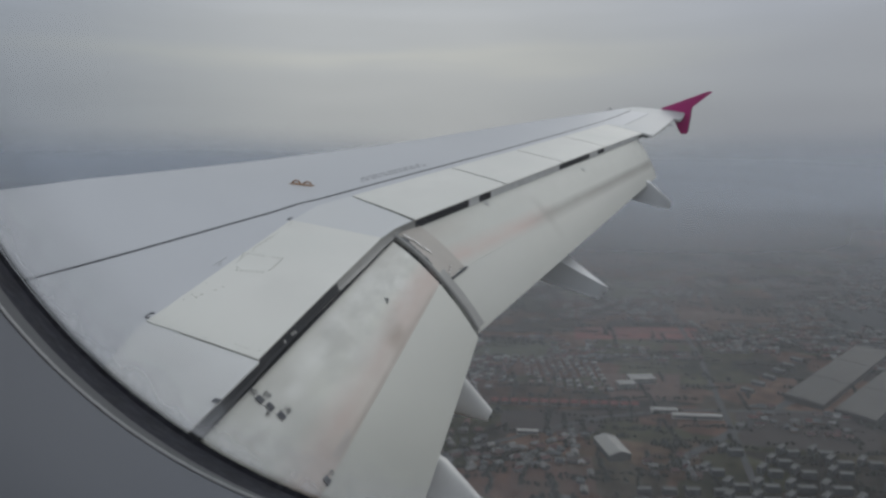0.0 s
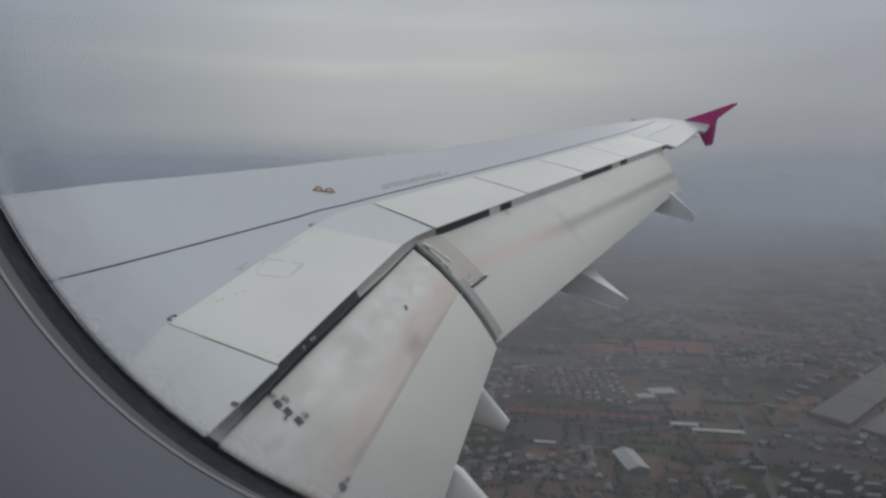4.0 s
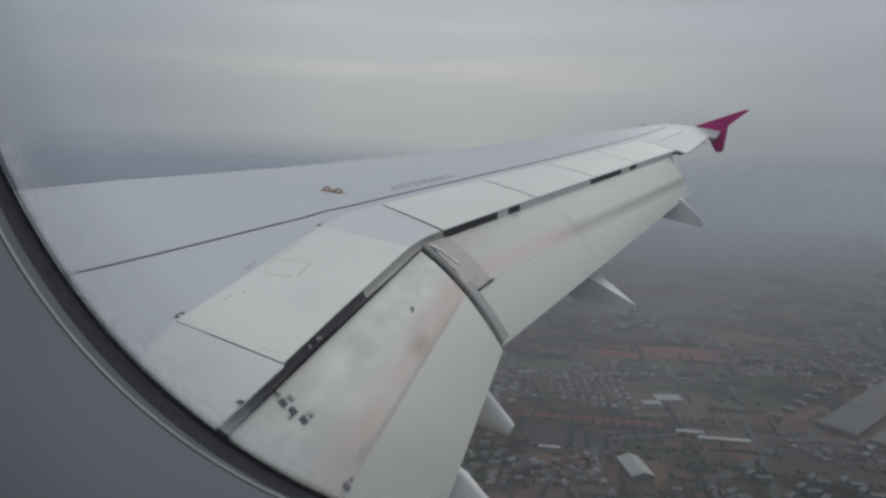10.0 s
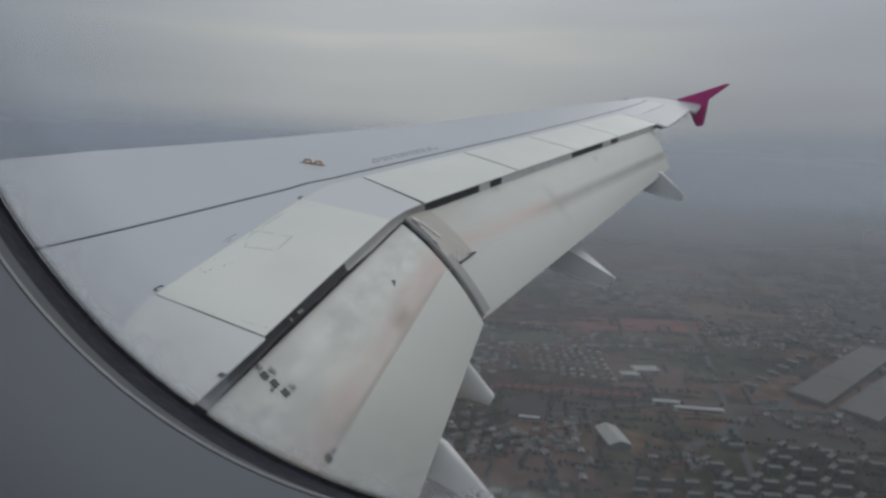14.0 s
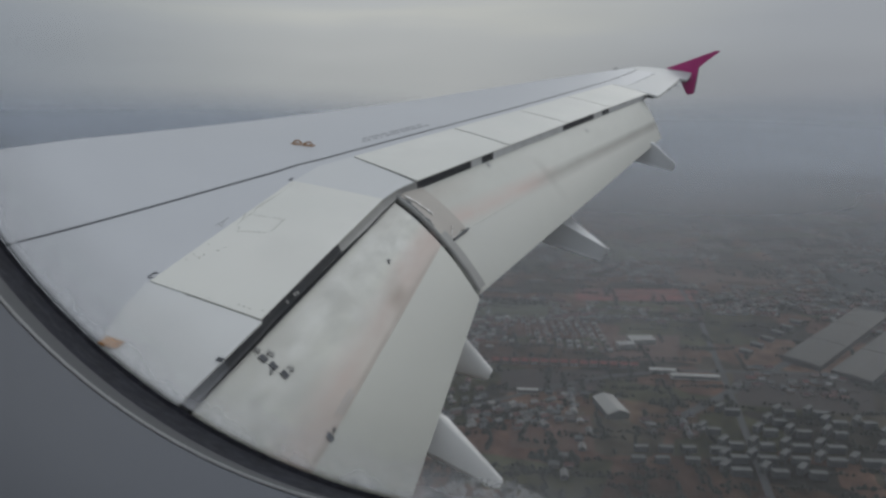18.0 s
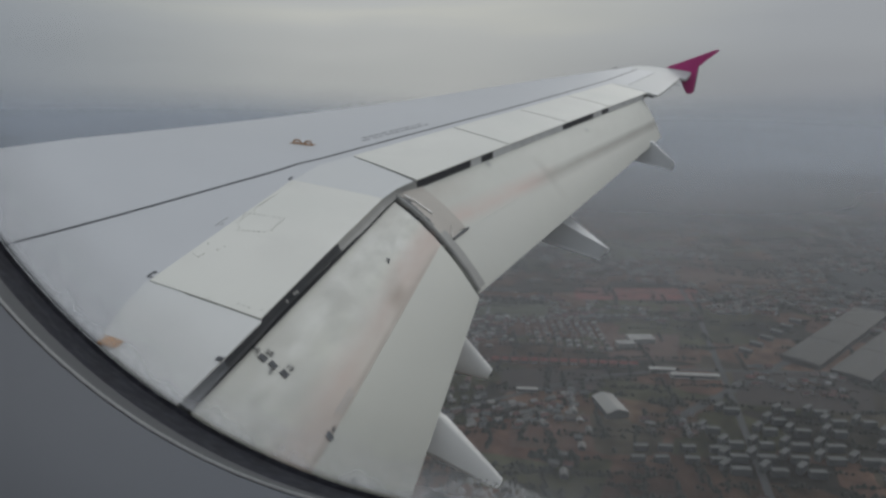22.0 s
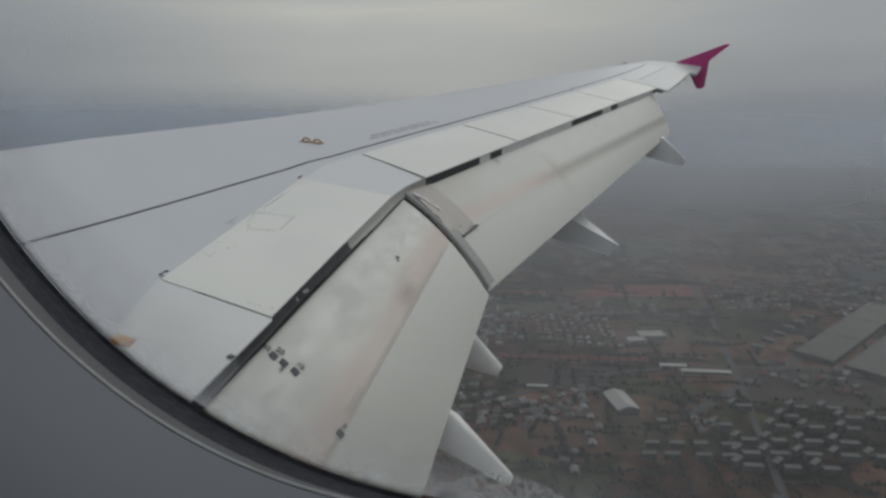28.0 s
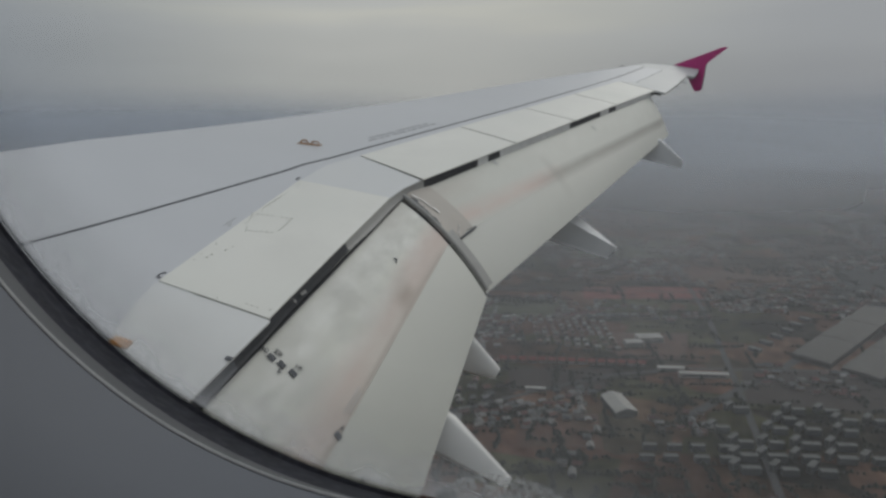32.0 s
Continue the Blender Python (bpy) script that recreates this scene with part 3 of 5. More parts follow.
def flap(fn, x0, x1, nx, name, label, paint, tab_paint, split, slant=0.0):
    """Flap with a main panel, a tab behind the crease, an underside and end ribs."""
    body = None
    th = Vector((0, 0.72, -0.69))
    for part_no, mat, nm, lb in ((0, paint, name, label), (1, tab_paint, "flap_tab", "plain grey flap tab")):
        rws, us = [], []
        for x in span(x0, x1, nx):
            u0, u1 = (0.0, split(x) - 0.0004) if part_no == 0 else (split(x) + 0.0004, 1.0)
            us += [u0 + (u1 - u0) * k / 14 - slant * (x - 8.5) for k in range(15)]
            rws.append([fn(x, u0 + (u1 - u0) * k / 14) for k in range(15)])
        ob = part(nm, sheet(rws, 0.02, th), mat, wing if body is None else body, lb, True)
        at = ob.data.attributes.new("chord", "FLOAT", "POINT")
        at.data.foreach_set("value", (us + us)[:len(ob.data.vertices)])
        body = body or ob
    rws = [[fn(x, 0.02) + th * 0.03, fn(x, 0.3) + th * 0.17, fn(x, 0.6) + th * 0.13, fn(x, 0.995) + th * 0.021] for x in span(x0, x1, nx)]
    part("flap_underside", sheet(rws), TAB, body, "", True)
    for x in (x0, x1):
        rws = [[fn(x, u) for u in (0, 0.3, 0.6, 1)], [fn(x, 0) + th * 0.03, fn(x, 0.3) + th * 0.17, fn(x, 0.6) + th * 0.13, fn(x, 1) + th * 0.021]]
        part("end_rib", sheet(rws), SEALANT, body)
    return body


flap_inboard = flap(flap_in, 2.05, 6.20, 16, "inboard_flap", "weathered cream inboard flap fully lowered", FLAP, TAB, lambda x: 0.551)
flap_outboard = flap(flap_out, 6.245, 13.3, 24, "outboard_flap", "weathered cream outboard flap fully lowered", FLAP_FAR, TAB_FAR, lambda x: 0.588 + 0.016 * (x - 7.3), 0.036)

# the joint between the flaps: a curved end seal and a worn step plate
part("end_seal", tube([flap_out(6.265, u) + Vector((0, -0.002, 0.004)) for u in span(0.02, 0.985, 20)], 0.019, 10), STRIP, flap_outboard, "curved grey seal on the flap end", True)
rag = random.Random(21)
# uneven dark strip stands in for the shadow line along the flap end
edge = [[flap_out(6.262 + k * (0.012 + 0.04 * (1 - u) * rag.random()), u) + Vector((0, -0.010, 0.012 + 0.006 * rag.random())) for k in (-0.3, 0.5, 1.4)] for u in span(0.04, 0.42, 26)]
part("gap_shadow_strip", sheet(edge, 0.006, (0, 0.7, -0.7)), SEALANT, flap_outboard, "ragged dark strip painted as the shadow line at the flap end")
part("end_strip", sheet([[flap_out(x, u) + Vector((0, -0.007, 0.008)) for u in span(0.50, 0.975, 12)] for x in span(6.285, 6.375, 3)], 0.008, (0, 0.7, -0.7)), STRIP, flap_outboard, "grey rubbing strip beside the flap end seal", True)
part("step_plate", sheet([[flap_out(x, u) + Vector((0, -0.006, 0.007)) for u in span(0.05, 0.585 - 0.06 * (x - 6.3) - 0.012 * math.sin(31 * x), 10)] for x in span(6.285, 6.62, 8)], 0.008, (0, 0.7, -0.7)), STAIN, flap_outboard, "worn stained step plate", True)
part("plate_edge", tube([flap_out(x, 0.60 - 0.06 * (x - 6.3)) + Vector((0, -0.008, 0.008)) for x in span(6.38, 6.64, 4)], 0.010, 6), SEALANT, flap_outboard, "dark chipped plate edge", True)
# bare metal scuffs along the plate, their highlights painted bright: one ragged streak of chips by the seal and a few
# at the lower corner
for x, u, long, wide, turn in ((6.355, 0.115, 0.06, 0.045, 1.45), (6.365, 0.150, 0.06, 0.032, 1.5), (6.385, 0.190, 0.05, 0.020, 1.4), (6.385, 0.225, 0.055, 0.022, 1.6), (6.39, 0.262, 0.045, 0.018, 1.5),
                               (6.405, 0.305, 0.04, 0.036, 1.3), (6.41, 0.335, 0.03, 0.035, 0.6), (6.41, 0.548, 0.05, 0.018, 0.2), (6.44, 0.530, 0.025, 0.012, 0.5), (6.475, 0.505, 0.018, 0.018, 0.1), (6.39, 0.570, 0.03, 0.010, 0.3)):
    o = flap_out(x, u) + Vector((0, -0.011, 0.012))
    s1 = Vector((1, 0, 0))
    a1 = (flap_out(x, u + 0.01) - flap_out(x, u)).normalized()
    ring = []
    for k in range(9):
        w = 2 * math.pi * k / 9
        e, g = 0.5 * long * rag.uniform(0.6, 1.15) * math.cos(w), 0.5 * wide * rag.uniform(0.5, 1.2) * math.sin(w)
        ring.append(o + s1 * (e * math.cos(turn) - g * math.sin(turn)) + a1 * (e * math.sin(turn) + g * math.cos(turn)))
    bm = bmesh.new()
    lo = [bm.verts.new(q - Vector((0, -0.003, 0.004))) for q in ring]
    hi = [bm.verts.new(q) for q in ring]
    bm.faces.new(hi)
    for k in range(9):
        bm.faces.new((hi[k], lo[k], lo[(k + 1) % 9], hi[(k + 1) % 9]))
    bmesh.ops.recalc_face_normals(bm, faces=bm.faces)
    part("scuff_highlight", bm, SCUFF_SHINE, flap_outboard, "bare metal scuff painted bright as a highlight")


# flap track fairings: blunt tail, flat slanting sides, narrow top
def fairing(x, tail, slope, foot, rise, reach, outline, label, crest=(0.0, 0.0), paint=FAIRING):
    """tail and foot are the upper and lower corner of the blunt end (y, z); slope and rise lead forward from them.
    outline gives the section as (metres across at full width, height from 0 to 1); crest widens and lifts its far upper edge along the way."""
    bm = bmesh.new()
    rings, n = [], 24
    for i in range(n + 1):
        u = 2.4 * (i / n) ** 1.4
        topz = tail[1] + slope * min(u, reach) + 0.25 * max(0.0, u - reach)
        botz = min(foot[1] + rise * min(u, 1.2) + 0.32 * max(0.0, u - 1.2), topz - 0.02)
        w = min(1.0, 0.30 + 0.95 * u) * (1.0 if u < 1.7 else max(0.05, 1 - ((u - 1.7) / 0.75) ** 2)) * (0.75 if i == 0 else 1.0)
        ring = []
        for across, g in outline:
            far = crest if across > 0 and g > 0.5 else (0.0, 0.0)
            ring.append(bm.verts.new((x + w * across + far[0] * min(u, 0.5), tail[0] + u + (foot[0] - tail[0]) * (1 - g), botz + (topz - botz) * g + far[1] * min(u, 0.5))))
        rings.append(ring)
    m = len(outline)
    for i in range(n):
        for k in range(m):
            bm.faces.new((rings[i][k], rings[i][(k + 1) % m], rings[i + 1][(k + 1) % m], rings[i + 1][k]))
    bm.faces.new(rings[0])
    bm.faces.new(rings[-1])
    bmesh.ops.recalc_face_normals(bm, faces=bm.faces)
    ob = part("flap_track_fairing", bm, paint, wing, label, True)
    cy, cz = (tail[0] + foot[0]) / 2, (tail[1] + foot[1]) / 2
    part("drain_tip", tube([(x, cy + 0.03, cz), (x, cy - 0.02, cz - 0.01)], 0.007, 6), MARK, ob)
    return ob


TENT = ((0.02, 1.0), (0.07, 0.97), (0.13, 0.55), (0.14, 0.15), (0.09, 0.0), (-0.09, 0.0), (-0.15, 0.10), (-0.16, 0.22), (-0.15, 0.30), (-0.05, 0.92), (-0.02, 0.99))
ROUND = ((0.03, 1.0), (0.10, 0.93), (0.15, 0.6), (0.16, 0.2), (0.10, 0.0), (-0.10, 0.0), (-0.155, 0.10), (-0.165, 0.25), (-0.155, 0.45), (-0.12, 0.70), (-0.08, 0.90), (-0.03, 0.99))
WEDGE = ((0.015, 1.0), (0.10, 0.4), (0.06, 0.0), (-0.05, 0.0), (-0.055, 0.06), (-0.035, 0.10), (-0.012, 0.985))
fairing(5.08, (-5.976, -2.115), 1.03, (-5.955, -2.158), 0.44, 0.37, TENT, "broad pale grey flap track fairing with a blunt tail", paint=FAIRING_LIT)
fairing(6.40, (-5.683, -1.989), 1.15, (-5.647, -2.065), 0.18, 0.48, ROUND, "short pale grey flap track fairing with a rounded tail", paint=FAIRING_LIT)
fairing(9.0, (-6.569, -1.512), 0.54, (-6.46, -1.640), 0.30, 0.6, WEDGE, "grey flap track fairing with a flat pale top", (0.50, 0.15))
fairing(12.5, (-7.556, -0.800), 0.94, (-7.515, -0.915), 0.27, 0.36, WEDGE, "grey flap track fairing with a narrow pale top", (0.5, 0.06))

# tip fence
outline = [(-7.68, 0.96), (-8.10, 1.10), (-8.66, 1.295), (-8.76, 1.285), (-8.52, 1.10), (-8.34, 0.95), (-8.31, 0.70), (-8.27, 0.40), (-8.14, 0.385), (-8.05, 0.55), (-7.98, 0.72), (-7.85, 0.86)]
bm = bmesh.new()
fa = [bm.verts.new((16.90, y, z)) for y, z in outline]
fb = [bm.verts.new((16.955, y, z)) for y, z in outline]
bm.faces.new(fa)
bm.faces.new(fb[::-1])
for k in range(len(outline)):
    bm.faces.new((fa[k], fb[k], fb[(k + 1) % len(outline)], fa[(k + 1) % len(outline)]))
bmesh.ops.recalc_face_normals(bm, faces=bm.faces)
bmesh.ops.bevel(bm, geom=bm.edges[:], offset=0.012, segments=2, affect="EDGES")
fence = part("tip_fence", bm, FENCE, wing, "magenta painted wing tip fence pointing up and down", True)
part("trailing_light_strip", tube([(16.93, -8.345, 0.94), (16.93, -8.32, 0.70), (16.93, -8.285, 0.43)], 0.012, 6), LIP, fence, "thin pale trailing edge")
for x in (14.6, 15.3, 15.9, 16.3, 16.6):
    p = top(x, -0.02)
    part("static_wick", tube([p, p + Vector((0, -0.13, -0.035))], 0.006, 5), MARK, wing, "thin dark static discharge wick")
p = top(16.0, aft_edge(16.0) - lead_edge(16.0) - 0.12, 0.02)
part("vent_mast", tube([p + Vector((-0.2, 0.05, 0)), p + Vector((0.0, 0, 0.02)), p + Vector((0.2, -0.05, 0))], 0.016, 6, flat=0.6), LETTER, wing, "small grey fitting on the leading edge")
b = top(13.36, -0.05, -0.03)
part("hinge_fitting", tube([b + Vector((-0.12, 0.06, 0.0)), b + Vector((0.0, 0.02, 0.015)), b + Vector((0.14, -0.08, -0.01))], 0.022, 8, flat=0.7), COVE, wing, "dark hinge fitting beside the aileron", True)

# two escape line hooks with their base plate
for dx, dd in ((0.0, 0.062), (0.0, -0.045)):
    b = top(6.995 + dx, 1.325 + dd)
    arc = [b + Vector((0, 0.038 * math.cos(a), 0.028 * math.sin(a) + 0.004)) for a in span(0, math.pi, 10)]
    part("escape_hook", tube(arc, 0.007, 8), HOOK, wing, "yellow painted escape line hook", True)
    part("hook_plate", sheet([[top(6.995 + dx + ex, 1.325 + dd + ed, 0.004) for ed in (-0.05, 0.05)] for ex in (-0.03, 0.03)], 0.01), HOOK, wing)
part("orange_patch", sheet([[top(3.805, 0.455, 0.014), top(3.80, 0.545, 0.014)], [top(3.855, 0.46, 0.014), top(3.86, 0.55, 0.014)]], 0.004), ORANGE, wing, "small orange brown patch on the fixed panel")

# ---- writing and marks on the wing ----
def frame_on(fn, x, u, dx=0.01, du=0.01):
    """Axes on a surface: origin, along the span, aft, normal."""
    o = fn(x, u)
    s = (fn(x + dx, u) - o).normalized()
    a = (fn(x, u + du) - o).normalized()
    n = s.cross(a).normalized()
    if n.z < 0:
        n = -n
    a = n.cross(s)
    a = a if (fn(x, u + du) - o).dot(a) > 0 else -a
    return o, s, a, n


def on_top(x, u):
    return top(x, -u)


def writing(name, text, fn, x, u, size, mat, parent, turn=0.0):
    """Letters of the built-in font lying on a surface."""
    cu = bpy.data.curves.new(name, "FONT")
    cu.body, cu.size, cu.align_x, cu.align_y, cu.extrude = text, size, "CENTER", "CENTER", 0.001
    tmp = new(name + "_curve", cu)
    bpy.context.view_layer.update()
    me = bpy.data.meshes.new_from_object(tmp.evaluated_get(bpy.context.evaluated_depsgraph_get()))
    bpy.data.objects.remove(tmp)
    o, s, a, n = frame_on(fn, x, u)
    m = Matrix((s, -a, n)).transposed().to_4x4() @ Matrix.Rotation(turn, 4, "Z")
    me.transform(Matrix.Translation(o + n * 0.006) @ m)
    me.materials.append(mat)
    ob = new(name, me)
    ob.parent = parent
    return ob


def patch(name, fn, x, u, sx, sa, mat, parent, label="", turn=0.0, lift=0.006):
    o, s, a, n = frame_on(fn, x, u)
    c, k = math.cos(turn), math.sin(turn)
    s2, a2 = s * c + a * k, a * c - s * k
    bm = sheet([[o + n * lift + s2 * i + a2 * j for j in (-sa / 2, sa / 2)] for i in (-sx / 2, sx / 2)], 0.003, -n)
    return part(name, bm, mat, parent, label)


# position scale on the inboard flap
for x, u in ((4.160, 0.131), (4.174, 0.183), (4.188, 0.242), (4.165, 0.540)):
    patch("scale_square", flap_in, x, u, 0.034, 0.040, MARK, flap_inboard, "dark square of the flap scale", 0.1)
for x, u, word in ((4.209, 0.140, "20"), (4.164, 0.086, "40"), (4.236, 0.244, "10"), (4.136, 0.193, "5"), (4.210, 0.540, "0"), (4.138, 0.716, "0")):
    writing("scale_number", word, flap_in, x, u, 0.042, MARK, flap_inboard, radians(-82))
patch("scale_pointer", on_top, 3.915, -0.044, 0.026, 0.03, MARK, wing, "dark pointer mark at the panel edge", 0, 0.012)
patch("scale_line", flap_in, 4.375, 0.513, 0.20, 0.005, FAINT, flap_inboard, "thin dark line")
patch("scale_line", flap_in, 4.385, 0.533, 0.16, 0.005, FAINT, flap_inboard)
for x, u, tn in ((5.522, 0.303, 0.7), (5.505, 0.315, -0.4)):
    patch("small_mark", flap_in, x, u, 0.030, 0.010, MARK, flap_inboard, "small dark mark", tn)
for x, d, wide in ((4.585, 0.052, 0.012), (4.605, 0.047, 0.010), (4.50, 0.050, 0.008)):
    part("seal_scuff", sheet([[top(x + e * wide, d - 0.006 * k, -0.018 - 0.014 * k - 0.004 * e) + Vector((0, -0.011, 0)) for k in range(2)] for e in (-1, -0.2, 1)], 0.003, (0, 0.7, -0.7)), STRIP, wing, "pale torn scrap of the seal")
# corner brackets by the inner spoiler
for x, d in ((4.40, 0.725), (6.05, 0.785)):
    for ex, ed, sx, sa in ((0.0, 0.016, 0.045, 0.005), (-0.025, 0.0, 0.006, 0.030), (0.025, 0.008, 0.009, 0.02)):
        patch("corner_mark", on_top, x + ex, -(d + ed), sx, sa, MARK, wing, "", 0, 0.005)
# dashed outlines on the inner spoiler
rng = random.Random(4)


def dashes(name, pts, mat, lift):
    bm = bmesh.new()
    for x, d, sx, sa in pts:
        q = [top(x + i * sx / 2, d + j * sa / 2, lift) for i, j in ((-1, -1), (1, -1), (1, 1), (-1, 1))]
        vs = [bm.verts.new(v) for v in q]
        ws = [bm.verts.new(v - Vector((0, 0, 0.004))) for v in q]
        bm.faces.new(vs)
        for k in range(4):
            bm.faces.new((vs[k], ws[k], ws[(k + 1) % 4], vs[(k + 1) % 4]))
    bmesh.ops.recalc_face_normals(bm, faces=bm.faces)
    return tagged(part(name, bm, mat, wing, "faded dashed marking"), kind="stuff")


CORNERS = ((5.06, 0.64), (5.115, 0.465), (5.345, 0.485), (5.31, 0.74))
box = []
for (xa, da), (xb, db), n in ((CORNERS[0], CORNERS[1], 6), (CORNERS[1], CORNERS[2], 6), (CORNERS[2], CORNERS[3], 8), (CORNERS[3], CORNERS[0], 6)):
    box += [(xa + (xb - xa) * k / n, da + (db - da) * k / n, 0.010, 0.010) for k in range(n)]
dashes("dashed_marking", [q for q in box if rng.random() < 0.85], FAINTER, 0.010)
dashes("dashed_marking", [(x, 0.725, 0.020, 0.005) for x in span(5.42, 5.66, 7)], FAINTER, 0.010)
dashes("rivet_row", [(x, 0.67 + 0.036 * (x - 4.3), 0.008, 0.006) for x in span(4.5, 5.95, 40) if rng.random() < 0.4], FAINTER, 0.009)
dashes("rivet_row", [(4.325 + rng.uniform(-0.01, 0.01), d, 0.006, 0.008) for d in span(0.08, 0.7, 20) if rng.random() < 0.3], FAINTER, 0.009)
dashes("rivet_row", [(4.66, 0.64, 0.016, 0.008), (4.70, 0.635, 0.010, 0.007), (4.78, 0.60, 0.012, 0.008), (4.83, 0.585, 0.008, 0.006)], FAINTER, 0.010)
dashes("dashed_marking", [(x, 0.80, 0.016, 0.005) for x in span(5.08, 5.2, 4)] + [(5.1, 0.775, 0.03, 0.007)], FAINT, 0.004)
# two rows of small faded lettering that cannot be read, as bars
for row, (x0, x1, off) in enumerate(((7.40, 8.45, 0.15), (7.50, 8.50, 0.22))):
    bars, x = [], x0
    while x < x1:
        w = rng.uniform(0.03, 0.09)
        bars.append((x + w / 2, spar(x) + off, w, 0.026))
        x += w + rng.uniform(0.03, 0.07)
    dashes("lettering_bar", bars, LETTER, 0.004)
# grime streaks across the outboard flap and a few scuffs
for x, w, u0, u1 in ((7.68, 0.03, 0.11, 0.17), (10.25, 0.03, 0.21, 0.29)):
    part("scuff", sheet([[flap_out(x + e, u) + Vector((0, -0.004, 0.005)) for u in span(u0, u1, 4)] for e in (0, w)]), FAINT, flap_outboard)

# ---- window, cabin and fuselage ----
EYE = Vector((1.72, -6.4854, 0.0))


def rounded(depth, cy, cz, r, half=0.02, tall=0.117, n=36, sag=0.006):
    """Outline of the window at a depth outside the eye: four arcs; the lower forward arc is centred on cy, cz."""
    pts = []
    for yc, zc, a0 in ((cy, cz + tall, 0), (cy - 2 * half, cz + tall, 90), (cy - 2 * half, cz - sag, 180), (cy, cz, 270)):
        for k in range(n + 1):
            a = radians(a0 + 90 * k / n)
            pts.append(EYE + Vector((depth, yc + r * math.cos(a), zc + r * math.sin(a))))
    return pts


def band(outlines):
    bm = bmesh.new()
    vs = [[bm.verts.new(p) for p in o] for o in outlines]
    n = len(vs[0])
    for i in range(len(vs) - 1):
        for k in range(n):
            bm.faces.new((vs[i][k], vs[i + 1][k], vs[i + 1][(k + 1) % n], vs[i][(k + 1) % n]))
    bmesh.ops.recalc_face_normals(bm, faces=bm.faces)
    return bm


window = empty("window_1")
tagged(window, "rounded cabin window with a black seal and grey bezel", "window", kind="structure")
in_a = rounded(0.0905, 0.022, 0.0429, 0.1068)
seal_o = rounded(0.0800, 0.0260, 0.0326, 0.0910)
part("window_seal", band([rounded(0.0915, 0.022, 0.0429, 0.125), rounded(0.0915, 0.022, 0.0429, 0.1080), in_a, rounded(0.0895, 0.0221, 0.0426, 0.1067), seal_o]), RUBBER, window, "black rubber window seal speckled with frost", True)
step_o = rounded(0.0700, 0.0265, 0.0275, 0.0790)
part("window_reveal", band([seal_o, rounded(0.0745, 0.0253, 0.0294, 0.0850), step_o]), REVEAL, window, "grey recessed window step", True)
# paler tube on the rim: the highlight of the edge is in its colour
part("bezel_highlight", tube(rounded(0.0701, 0.0265, 0.0275, 0.0793), 0.0005, 8, True), LIP, window, "thin pale line painted as the bezel's edge highlight", True)
part("window_bezel", band([rounded(0.0700, 0.0265, 0.0275, 0.0790), rounded(0.060, 0.0265, 0.0275, 0.0793), rounded(0.050, 0.0265, 0.0275, 0.0799), rounded(0.041, 0.0265, 0.0275, 0.0822), rounded(0.034, 0.0265, 0.0275, 0.0860), rounded(0.022, 0.0265, 0.0275, 0.094),
                           rounded(0.010, 0.0265, 0.0275, 0.104), rounded(-0.006, 0.0265, 0.0275, 0.118), rounded(-0.012, 0.0265, 0.0275, 0.165)]), BEZEL, window, "smooth grey plastic window bezel", True)

GLASS = bpy.data.materials.new("window_acrylic")
GLASS.use_nodes = True
gn, gl = GLASS.node_tree.nodes, GLASS.node_tree.links
gn.clear()
g_out, g_mix, g_tr, g_gl = gn.new("ShaderNodeOutputMaterial"), gn.new("ShaderNodeMixShader"), gn.new("ShaderNodeBsdfTransparent"), gn.new("ShaderNodeBsdfGlossy")
g_tr.inputs["Color"].default_value = (0.97, 0.98, 0.98, 1)
g_gl.inputs["Roughness"].default_value = 0.02
g_mix.inputs["Fac"].default_value = 0.02
gl.new(g_tr.outputs[0], g_mix.inputs[1])
gl.new(g_gl.outputs[0], g_mix.inputs[2])
gl.new(g_mix.outputs[0], g_out.inputs["Surface"])
bm = bmesh.new()
bm.faces.new([bm.verts.new(p + Vector((0.0015, 0, 0))) for p in rounded(0.0905, 0.022, 0.0429, 0.12)])
pane = part("window_pane", bm, GLASS, window, "clear acrylic window pane")
pane.visible_shadow = False

# frost film on the pane beside the seal
FROST = bpy.data.materials.new("frost_film")
FROST.use_nodes = True
fn_, fl_ = FROST.node_tree.nodes, FROST.node_tree.links
fn_.clear()
f_out, f_mix, f_tr, f_tl = fn_.new("ShaderNodeOutputMaterial"), fn_.new("ShaderNodeMixShader"), fn_.new("ShaderNodeBsdfTransparent"), fn_.new("ShaderNodeBsdfTranslucent")
f_tl.inputs["Color"].default_value = (0.8, 0.83, 0.88, 1)
f_at = fn_.new("ShaderNodeAttribute")
f_at.attribute_name = "rim"
f_geo, f_ns, f_pw = fn_.new("ShaderNodeNewGeometry"), fn_.new("ShaderNodeTexNoise"), fn_.new("ShaderNodeMath")
f_ns.inputs["Scale"].default_value, f_ns.inputs["Detail"].default_value = 160, 8
fl_.new(f_geo.outputs["Position"], f_ns.inputs["Vector"])
f_pw.operation = "POWER"
f_pw.inputs[1].default_value = 2.4
fl_.new(f_at.outputs["Fac"], f_pw.inputs[0])
f_mu, f_mr = fn_.new("ShaderNodeMath"), fn_.new("ShaderNodeMapRange")
f_mu.operation = "MULTIPLY"
f_mr.inputs["From Min"].default_value, f_mr.inputs["From Max"].default_value, f_mr.inputs["To Min"].default_value, f_mr.inputs["To Max"].default_value = 0.35, 0.65, 0.25, 0.6
fl_.new(f_ns.outputs["Fac"], f_mr.inputs[0])
fl_.new(f_pw.outputs[0], f_mu.inputs[0])
fl_.new(f_mr.outputs[0], f_mu.inputs[1])
